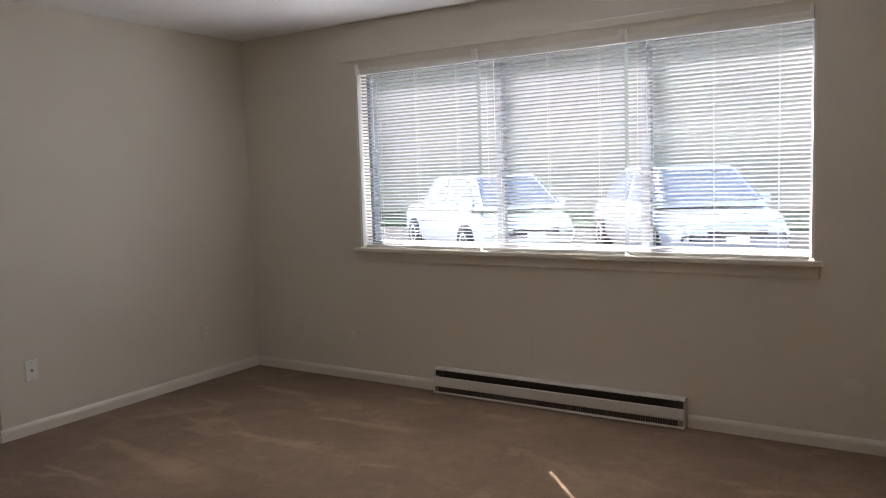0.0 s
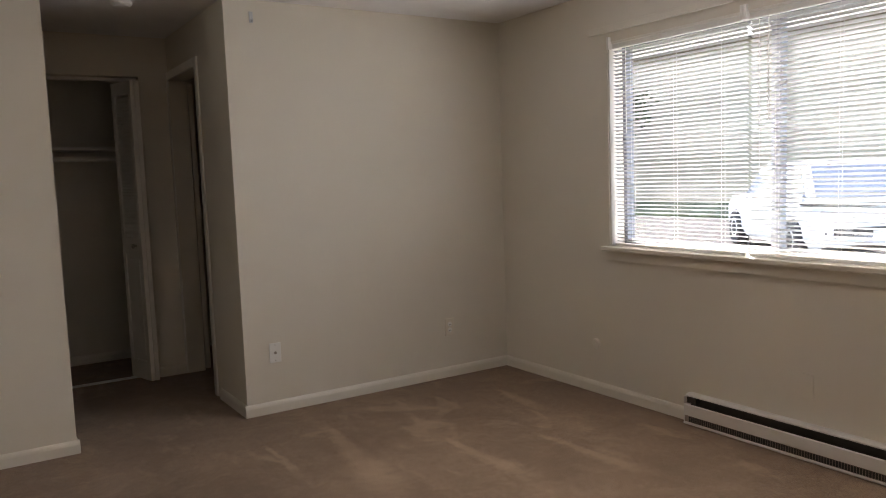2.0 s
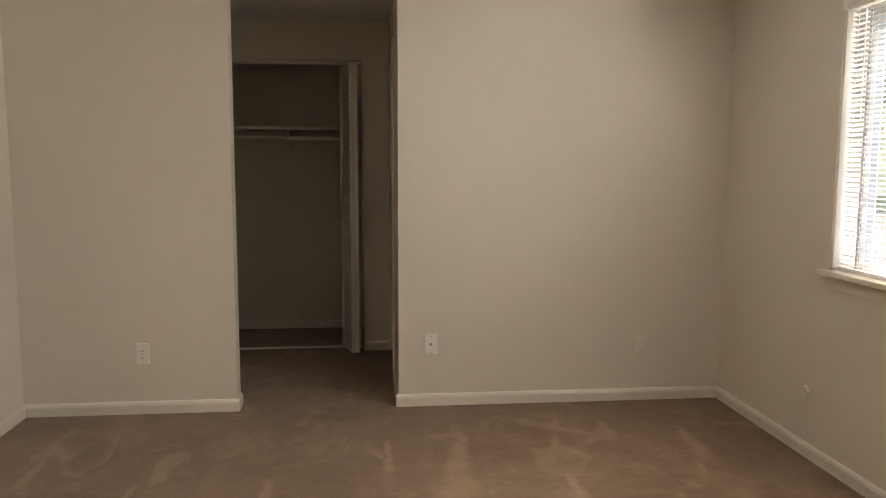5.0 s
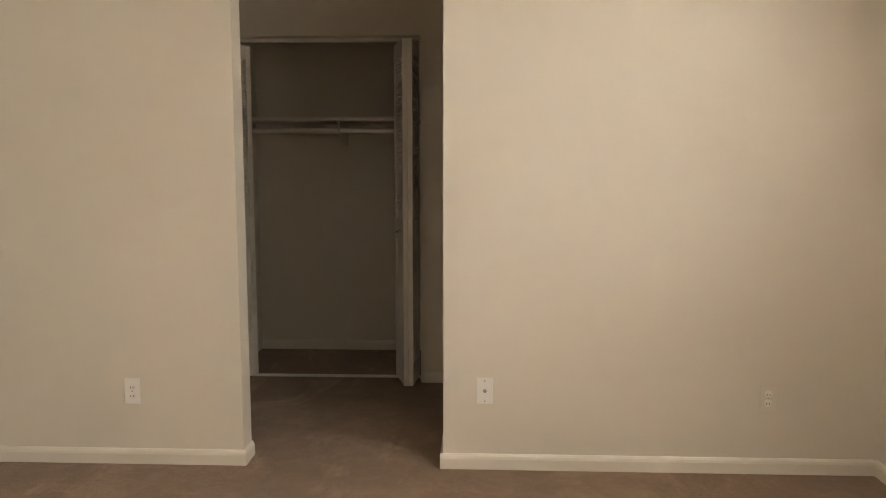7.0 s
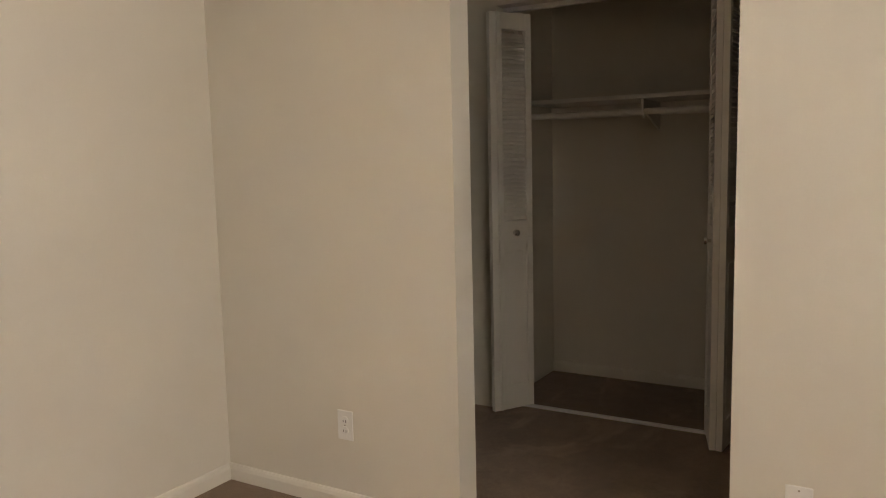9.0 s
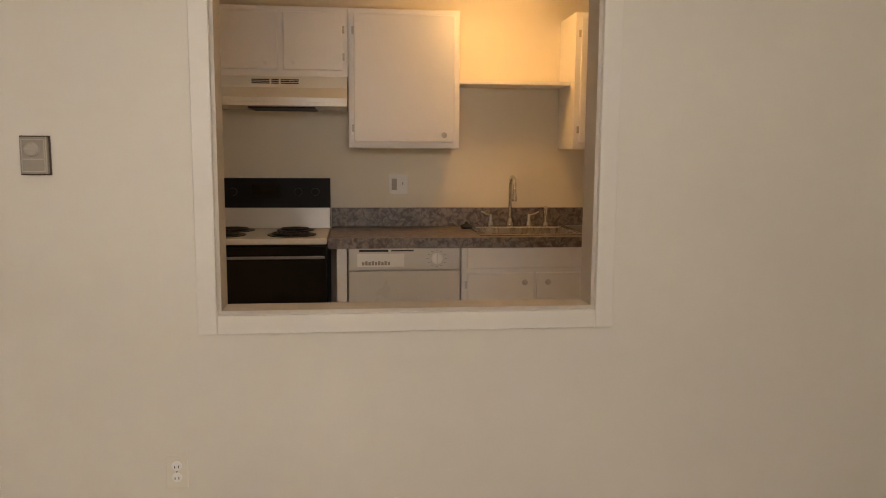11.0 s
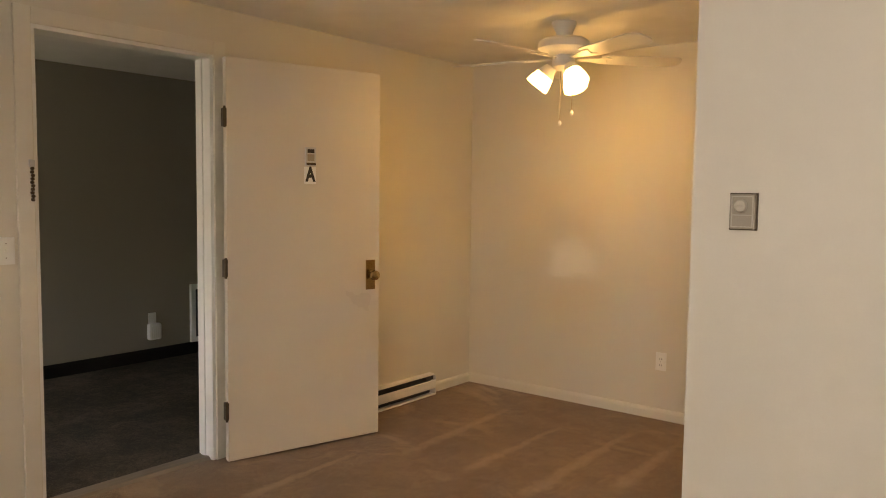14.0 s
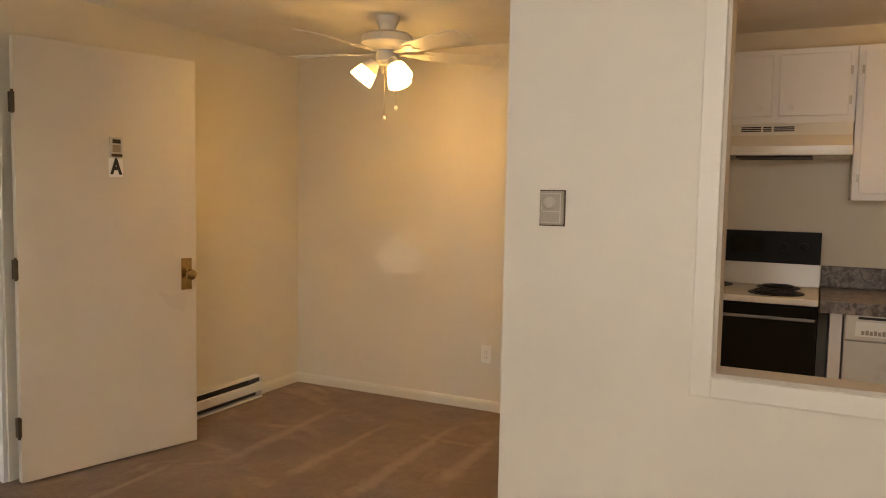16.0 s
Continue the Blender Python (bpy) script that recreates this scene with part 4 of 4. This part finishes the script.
oven = part("oven_door", boxed(0.62, 0.004, 0.20, 0.655, sw - 0.004, 0.885, bevel=0.004), BLACKGLASS, st, "black glass oven door")
part("door_handle", boxed(0.668, 0.012, 0.822, 0.684, sw - 0.012, 0.836, bevel=0.005), OVENTRIM, oven, "slim metal oven handle")
for y in (0.05, sw - 0.07):
    part("handle_post", boxed(0.654, y, 0.823, 0.67, y + 0.02, 0.835), OVENTRIM, oven)
part("drawer", boxed(0.62, 0.004, 0.05, 0.65, sw - 0.004, 0.192, bevel=0.004), BLACKENAMEL, st)
part("kick_plate", boxed(0.06, 0.02, 0.008, 0.58, sw - 0.02, 0.05), BLACKENAMEL, st)

fl = thing("filler_panel", pose(KF, -2.274, 0.008), "narrow cream filler panel between stove and dishwasher", "cabinet panel")
part("board", boxed(-0.6, 0, 0.0, 0.004, 0.052, CT - 0.042), CABINET, fl)

dw = thing("dishwasher", pose(KF, -2.217, 0.008), "white built-in dishwasher with a dial control panel", "dishwasher")
dwid = 0.61
part("body", boxed(-0.56, 0.004, 0.09, 0.0, dwid - 0.004, CT - 0.05), APPLIANCE, dw)
part("door_panel", boxed(0.0, 0.006, 0.10, 0.018, dwid - 0.006, 0.742, bevel=0.003), APPLIANCE, dw, "plain white door panel")
cp = part("control_panel", boxed(0.0, 0.006, 0.748, 0.032, dwid - 0.006, 0.868, bevel=0.006), APPLIANCE, dw, "white control panel")
part("label_strip", boxed(0.032, 0.05, 0.768, 0.0335, 0.30, 0.838), LABELWHITE, cp)
for k in range(9):
    part("print_bar", boxed(0.0336, 0.075 + 0.017 * k, 0.776, 0.0342, 0.088 + 0.017 * k, 0.794 + 0.004 * (k % 2)), GREYMETAL, cp)
part("latch_slot", boxed(0.0322, 0.06, 0.848, 0.0336, 0.215, 0.860), INK, cp)
part("latch_slot", boxed(0.0322, 0.23, 0.850, 0.0336, 0.35, 0.858), INK, cp)
dial = part("dial", lathe([(0.034, 0), (0.03, 0.014), (0.0, 0.016)], "X", 24), WHITEPLASTIC, cp, "round cycle dial", True)
dial.matrix_basis = pose(0.032, 0.475, 0.81)
part("pointer", boxed(0.0155, -0.003, -0.028, 0.02, 0.003, 0.028), APPLIANCE, dial)
for k in range(12):
    a = 2 * math.pi * k / 12
    part("dial_mark", boxed(0.0322, 0.475 + 0.05 * math.cos(a) - 0.006, 0.81 + 0.045 * math.sin(a) - 0.0015, 0.033, 0.475 + 0.05 * math.cos(a) + 0.006, 0.81 + 0.045 * math.sin(a) + 0.0015), GREYMETAL, cp)
part("kick_plate", boxed(-0.07, 0.006, 0.0, -0.05, dwid - 0.006, 0.095), BLACKENAMEL, dw)

sc = thing("sink_cabinet", pose(KF, -1.603, 0.008), "cream painted sink base cabinet with two doors", "kitchen cabinet")
cwid = 1.6
part("body", boxed(-0.6, 0.0, 0.09, 0.0, cwid, CT - 0.042), CABINET, sc)
part("kick_plate", boxed(-0.08, 0.0, 0.0, -0.06, cwid, 0.09), DARKSLOT, sc)
part("false_drawer", boxed(0.001, 0.03, 0.75, 0.019, 0.86, 0.872, bevel=0.004), CABINET, sc)
for a, c, ky in ((0.03, 0.395, 0.345), (0.415, 0.86, 0.475)):
    dr = part("door", boxed(0.001, a, 0.12, 0.019, c, 0.725, bevel=0.004), CABINET, sc)
    cab_knob(dr, ky, 0.675, 0.018)
    for hz in (0.19, 0.64):
        part("hinge", boxed(0.0, (a if a < 0.1 else c) - 0.012, hz, 0.012, (a if a < 0.1 else c) + 0.006, hz + 0.04), ALU, dr)
part("drawer", boxed(0.001, 0.90, 0.75, 0.019, 1.55, 0.872, bevel=0.004), CABINET, sc)
part("door", boxed(0.001, 0.90, 0.12, 0.019, 1.55, 0.725, bevel=0.004), CABINET, sc)

SX0, SX1, SY0, SY1 = -5.97, -5.51, -1.475, -0.90   # sink cut-out
wt = thing("worktop", pose(0, 0, 0), "grey-brown stone-patterned laminate worktop with upstand", "worktop")
bm = bmesh.new()
for a in ((XK + 0.02, -2.318, SX0, -0.002), (SX1, -2.318, KF + 0.03, -0.002), (SX0, -2.318, SX1, SY0), (SX0, SY1, SX1, -0.002)):
    box(bm, a[0], a[1], CT - 0.036, a[2], a[3], CT)
part("slab", bm, LAMINATE, wt)
part("front_edge", boxed(KF + 0.03, -2.318, CT - 0.056, KF + 0.036, -0.002, CT - 0.001), LAMINATE, wt)
part("upstand", boxed(XK + 0.001, -2.318, CT + 0.001, XK + 0.02, -0.002, CT + 0.115, bevel=0.003), LAMINATE, wt)

sk = thing("sink", pose((SX0 + SX1) / 2, (SY0 + SY1) / 2, CT), "stainless steel drop-in sink", "sink")
a, c = (SX1 - SX0) / 2, (SY1 - SY0) / 2
bm = bmesh.new()
for q in ((-a - 0.02, -c - 0.02, a + 0.02, -c + 0.02), (-a - 0.02, c - 0.02, a + 0.02, c + 0.02), (-a - 0.02, -c + 0.02, -a + 0.06, c - 0.02), (a - 0.02, -c + 0.02, a + 0.02, c - 0.02)):
    box(bm, q[0], q[1], 0.0005, q[2], q[3], 0.010, bevel=0.004)
part("rim", bm, CHROME, sk)
bm = bmesh.new()
for q in ((-a + 0.055, -c + 0.015, a - 0.015, -c + 0.02), (-a + 0.055, c - 0.02, a - 0.015, c - 0.015), (-a + 0.055, -c + 0.02, -a + 0.06, c - 0.02), (a - 0.02, -c + 0.02, a - 0.015, c - 0.02)):
    box(bm, q[0], q[1], -0.17, q[2], q[3], 0.0004)
box(bm, -a + 0.055, -c + 0.015, -0.175, a - 0.015, c - 0.015, -0.17)
part("basin", bm, STEEL, sk)
part("drain", lathe([(0.04, -0.169), (0.04, -0.166), (0.02, -0.167)], steps=18), CHROME, sk)

fc = thing("faucet", pose(-6.0, -1.225, CT + 0.0105), "brushed nickel gooseneck faucet with two lever handles", "faucet")
arc = [(0, 0, 0.0), (0, 0, 0.24)] + [(0.062 - 0.062 * math.cos(math.pi * k / 10), 0, 0.24 + 0.06 * math.sin(math.pi * k / 10)) for k in range(1, 11)] + [(0.125, 0, 0.20)]
part("spout", tube(arc, 0.011, 12), CHROME, fc, smooth=True)
part("base", lathe([(0.026, 0), (0.026, 0.01), (0.018, 0.03), (0.014, 0.045)], steps=20), CHROME, fc, smooth=True)
part("nozzle", lathe([(0.014, 0.20), (0.016, 0.17), (0.014, 0.155)], steps=14, at=(0.125, 0, 0)), CHROME, fc, smooth=True)
for y, s in ((-0.12, -1), (0.12, 1)):
    hd = part("handle", lathe([(0.022, 0), (0.02, 0.015), (0.013, 0.03), (0.012, 0.06), (0.008, 0.07)], steps=16, at=(0, y, 0)), CHROME, fc, smooth=True)
    part("lever", tube([(0, y, 0.06), (0.01, y + s * 0.03, 0.068), (0.015, y + s * 0.06, 0.085)], 0.006, 8), CHROME, hd, smooth=True)
sp = thing("side_sprayer", pose(-6.0, -1.0, CT + 0.0105), "chrome side sprayer standing on the sink rim", "sprayer")
part("base", lathe([(0.02, 0), (0.02, 0.008), (0.014, 0.02)], steps=16), CHROME, sp, smooth=True)
part("head", lathe([(0.010, 0.018), (0.012, 0.07), (0.017, 0.085), (0.016, 0.11), (0.006, 0.118)], steps=16), CHROME, sp, smooth=True)
part("trigger", boxed(0.01, -0.005, 0.06, 0.022, 0.005, 0.1, bevel=0.002), CHROME, sp)
stp = thing("sink_stopper", pose(-5.9, -1.51, CT), "black rubber sink stopper on the worktop", "stopper")
part("plug", lathe([(0.03, 0.0), (0.038, 0.012), (0.03, 0.022), (0.012, 0.03), (0.008, 0.042)], steps=20), RUBBER, stp, smooth=True)

ko = thing("switch_plate", pose(XK, -1.91, 1.188, 0, 0, 90), "white double plate with outlet and switch on the kitchen wall", "wall plate")
part("cover_plate", boxed(-0.058, -0.006, -0.06, 0.058, 0, 0.06, bevel=0.003), WHITEPLASTIC, ko)
part("socket_block", boxed(-0.042, -0.0085, -0.035, -0.01, -0.005, 0.035), GREYMETAL, ko)
part("switch_block", boxed(0.014, -0.0085, -0.035, 0.04, -0.005, 0.035), LABELWHITE, ko)
part("toggle", boxed(0.022, -0.016, -0.002, 0.030, -0.008, 0.012), GREYMETAL, ko)
kl = thing("ceiling_lamp", pose(-5.5, -1.325, CEIL), "lit round glass ceiling lamp in the kitchen", "ceiling lamp")
part("base", lathe([(0.10, 0), (0.10, -0.008), (0.07, -0.014)], steps=28), ALU, kl, smooth=True)
part("globe", lathe([(0.07, -0.012), (0.105, -0.02), (0.112, -0.034), (0.10, -0.055), (0.08, -0.072), (0.02, -0.082)], steps=28), GLOBE, kl, "lit warm glass bowl", True)
part("finial", lathe([(0.012, -0.08), (0.014, -0.088), (0.006, -0.097)], steps=12), BRASS, kl, "small brass finial", True)

# ---- corridor ----
af = thing("air_freshener", pose(-4.712, YC, 0.268, 0, 0, 180), "white plug-in air freshener on the corridor wall", "air freshener")
part("outlet_plate", boxed(-0.035, -0.006, 0.02, 0.035, 0, 0.13, bevel=0.003), WHITEPLASTIC, af)
part("housing", boxed(-0.055, -0.06, -0.09, 0.055, -0.006, 0.045, bevel=0.015), PLATEWHITE, af)
for k in range(5):
    part("rib", boxed(-0.04 + 0.018 * k, -0.063, -0.07, -0.034 + 0.018 * k, -0.059, 0.02), LABELWHITE, af)
wfm = thing("low_vent_frame", pose(-5.064, YC, 0.102, 0, 0, 180), "white framed dark vent low on the corridor wall", "wall vent")
part("side_frame", boxed(0, -0.03, 0, 0.045, 0, 0.50, bevel=0.003), LABELWHITE, wfm)
part("side_frame", boxed(0.4, -0.03, 0, 0.445, 0, 0.50, bevel=0.003), LABELWHITE, wfm)
part("bottom_frame", boxed(0.045, -0.03, 0, 0.4, 0, 0.04, bevel=0.003), LABELWHITE, wfm)
part("top_frame", boxed(0.045, -0.03, 0.46, 0.4, 0, 0.5, bevel=0.003), LABELWHITE, wfm)
part("grille", boxed(0.045, -0.012, 0.04, 0.4, 0, 0.46), DARKSLOT, wfm)

# ---- outdoors ----
GZ = -0.12
bm = boxed(-300, -300, GZ - 0.2, 300, 300, GZ)
tagged(new("ground", meshed("ground", bm, ASPHALT)), "worn grey asphalt of the parking area", "asphalt", "", "structure")
setting("lawn", boxed(0.25, -40, GZ + 0.001, 3.2, 40, GZ + 0.06), GRASS, "narrow mown lawn strip below the window", "lawn")
setting("kerb", boxed(3.2, -40, GZ + 0.001, 3.35, 40, GZ + 0.13, bevel=0.015), CONCRETE, "pale concrete kerb along the parking area", "kerb")
setting("lawn", boxed(14.5, -40, GZ + 0.001, 60, 60, GZ + 0.1), GRASS, "lawn beyond the parking area", "lawn")


def parked_car(m, paint, label, high=1.45, cabin=((-1.25, 1.75), (-0.75, 1.0)), length=4.5, width=1.78):
    """A car along local x, nose to +x, wheels on z = 0."""
    t = thing("car", m, label, "car", "parked cars")
    L, W = length / 2, width / 2
    belt = high * 0.62
    bm = bmesh.new()
    stations = [(-L, 0.42, belt - 0.10, 0.80), (-L + 0.12, 0.26, belt - 0.03, 0.93), (-L + 0.6, 0.22, belt, 1.0), (0, 0.20, belt + 0.01, 1.0),
                (L - 1.1, 0.22, belt - 0.03, 1.0), (L - 0.35, 0.24, belt - 0.14, 0.95), (L - 0.06, 0.32, belt - 0.24, 0.84), (L, 0.42, belt - 0.32, 0.74)]
    last = None
    for x, z0, z1, k in stations:
        w = W * k
        ring = [bm.verts.new(p) for p in ((x, -w * 0.9, z0), (x, -w, z0 + 0.14), (x, -w, z1 - 0.16), (x, -w * 0.9, z1), (x, w * 0.9, z1), (x, w, z1 - 0.16), (x, w, z0 + 0.14), (x, w * 0.9, z0))]
        if last:
            for k2 in range(8):
                bm.faces.new((last[k2], last[(k2 + 1) % 8], ring[(k2 + 1) % 8], ring[k2]))
        else:
            bm.faces.new(ring[::-1])
        last = ring
    bm.faces.new(last)
    part("body", bm, paint, t, smooth=True)
    (b0, b1), (r0, r1) = cabin
    bm = bmesh.new()
    lo = [bm.verts.new(p) for p in ((b0, -W * 0.9, belt - 0.03), (b1, -W * 0.9, belt - 0.03), (b1, W * 0.9, belt - 0.03), (b0, W * 0.9, belt - 0.03))]
    hi = [bm.verts.new(p) for p in ((r0, -W * 0.7, high), (r1, -W * 0.7, high), (r1, W * 0.7, high), (r0, W * 0.7, high))]
    bm.faces.new(hi)
    for k in range(4):
        bm.faces.new((lo[k], lo[(k + 1) % 4], hi[(k + 1) % 4], hi[k]))
    bmesh.ops.bevel(bm, geom=bm.edges[:], offset=0.06, segments=3, affect="EDGES")
    part("cabin", bm, paint, t, smooth=True)

    def glazed(name, quad, push):
        c = [Vector(p) for p in quad]
        n = (c[1] - c[0]).cross(c[3] - c[0]).normalized()
        mid = sum(c, Vector()) / 4
        bm2 = bmesh.new()
        a = [bm2.verts.new(mid + (p - mid) * 0.84 + n * push) for p in c]
        d = [bm2.verts.new(mid + (p - mid) * 0.84 - n * 0.01) for p in c]
        bm2.faces.new(a)
        bm2.faces.new(d[::-1])
        for k in range(4):
            bm2.faces.new((a[k], a[(k + 1) % 4], d[(k + 1) % 4], d[k]))
        part(name, bm2, CARGLASS, t, "car glass lightened as if reflecting sky")

    glazed("windscreen", ((b1, -W * 0.9, belt), (b1, W * 0.9, belt), (r1, W * 0.7, high), (r1, -W * 0.7, high)), 0.012)
    glazed("rear_window", ((b0, W * 0.9, belt), (b0, -W * 0.9, belt), (r0, -W * 0.7, high), (r0, W * 0.7, high)), 0.012)
    for s in (-1, 1):
        midb, midr = (b0 + b1) / 2, (r0 + r1) / 2
        for u0, u1, v0, v1 in ((b0, midb, r0, midr), (midb, b1, midr, r1)):
            q = ((u0, s * W * 0.9, belt), (u1, s * W * 0.9, belt), (v1, s * W * 0.7, high), (v0, s * W * 0.7, high))
            glazed("side_window", q if s < 0 else q[::-1], 0.012)
        part("headlight", boxed(L - 0.14, s * W * 0.62 - 0.13, belt - 0.36, L - 0.02, s * W * 0.62 + 0.13, belt - 0.24, bevel=0.03), LABELWHITE, t, "clear headlight")
        part("mirror", boxed(b1 - 0.35, s * W * 0.98 - 0.08, belt - 0.02, b1 - 0.23, s * W * 0.98 + 0.08, belt + 0.12, bevel=0.03), paint, t)
        for x in (-L + 0.85, L - 0.88):
            wh2 = part("wheel", lathe([(0.20, -0.1), (0.30, -0.1), (0.33, -0.06), (0.33, 0.06), (0.30, 0.1), (0.20, 0.1)], "Y", 24), TYRE, t, "black tyre", True)
            wh2.matrix_basis = pose(x, s * (W - 0.06), 0.33)
            part("rim", lathe([(0.205, -0.08), (0.205, 0.085), (0.17, 0.105), (0.05, 0.09), (0.0, 0.095)], "Y", 20), ALU, wh2, smooth=True).matrix_basis = pose(0, 0, 0, 0 if s > 0 else 180)
    part("grille", boxed(L - 0.05, -0.42, belt - 0.42, L + 0.006, 0.42, belt - 0.33, bevel=0.01), DARKSLOT, t)
    part("number_plate", boxed(L + 0.0, -0.16, 0.42, L + 0.012, 0.16, 0.52), LABELWHITE, t)
    return t


parked_car(pose(8.6, 2.9, GZ, 0, 0, 232), CARPAINT, "white sedan parked nose to the building", 1.46)
parked_car(pose(8.8, -0.7, GZ, 0, 0, 215), CARPAINT2, "pale silver sedan parked nose to the building", 1.5, ((-1.6, 1.5), (-1.05, 0.75)), 4.6, 1.82)


def leafy_tree(x, y, h, seed, label):
    rnd = random.Random(seed)
    t = thing("tree", pose(x, y, GZ), label, "tree")
    trunk = bmesh.new()
    tube([(0, 0, 0), (0.03, 0.02, h * 0.2), (-0.03, 0.05, h * 0.38)], 0.16, 10, trunk)
    tips = []
    for k in range(9):
        a, r = rnd.uniform(0, 6.28), rnd.uniform(0.14, 0.32) * h
        tip = Vector((r * math.cos(a), r * math.sin(a), h * rnd.uniform(0.5, 0.95)))
        tube([(-0.03, 0.05, h * rnd.uniform(0.25, 0.37)), tip * 0.55 + Vector((0, 0, h * 0.12)), tip], 0.045, 6, trunk)
        tips.append(tip)
    part("trunk", trunk, BARK, t, "grey-brown forked trunk")
    verts, faces = [], []
    for tip in tips:
        for k in range(340):
            p = tip + Vector((rnd.gauss(0, 0.085 * h), rnd.gauss(0, 0.085 * h), rnd.gauss(0, 0.065 * h)))
            m = Euler((rnd.uniform(0, 6), rnd.uniform(0, 6), rnd.uniform(0, 6))).to_matrix()
            s = rnd.uniform(0.07, 0.16)
            n = len(verts)
            verts += [p + m @ Vector(q) * s for q in ((-1, 0, 0), (0, -0.55, 0.1), (1, 0, 0), (0, 0.55, 0.1))]
            faces.append((n, n + 1, n + 2, n + 3))
    me = bpy.data.meshes.new("crown")
    me.from_pydata(verts, [], faces)
    me.materials.append(LEAF)
    cr = new("crown", me)
    cr.parent = t
    tagged(cr, "loose green crown of small leaves", kind="stuff")
    return t


for k, (x, y, h) in enumerate(((17, 16.5, 4.6), (18, 21.5, 5.2), (16.5, 25, 4.4), (19, -9, 5.6), (25, -12, 7))):
    leafy_tree(x, y, h, 11 + k, "leafy green street tree beyond the parking area")


# ---- apartment building across the parking area ----
SIDING = surf("beige_siding", (0.35, 0.315, 0.24), 0.8, var=0.08, scale=1.5, fine=30, bump=0.2)
ROOFING = surf("roof_shingle", (0.11, 0.1, 0.095), 0.9, var=0.25, scale=4, fine=40, bump=0.5)
bld = thing("apartment_building", pose(21, 7, GZ + 0.1), "long beige two-storey apartment building under a shingle roof", "building")
# length stretched past the middle pane to block bright sky behind the slats
BW, BH = 46.0, 5.8
part("wall", boxed(0, -BW / 2, 0, 10, BW / 2, BH), SIDING, bld, "beige clapboard wall")
part("roof", prism([(-0.6, BH), (10.6, BH), (5, BH + 2.2)], BW + 1, "Y"), ROOFING, bld, "dark shingle gable roof").matrix_basis = pose(0, -BW / 2 - 0.5, 0)
board = meshed("clapboard", prism([(0.0, 0.0), (-0.022, 0.0), (-0.006, 0.2), (0.0, 0.2)], BW - 0.1, "Y"), SIDING)
for k in range(28):
    o = new("clapboard", board)
    o.parent = bld
    o.matrix_basis = pose(-0.001, -BW / 2 + 0.05, 0.1 + 0.2 * k)
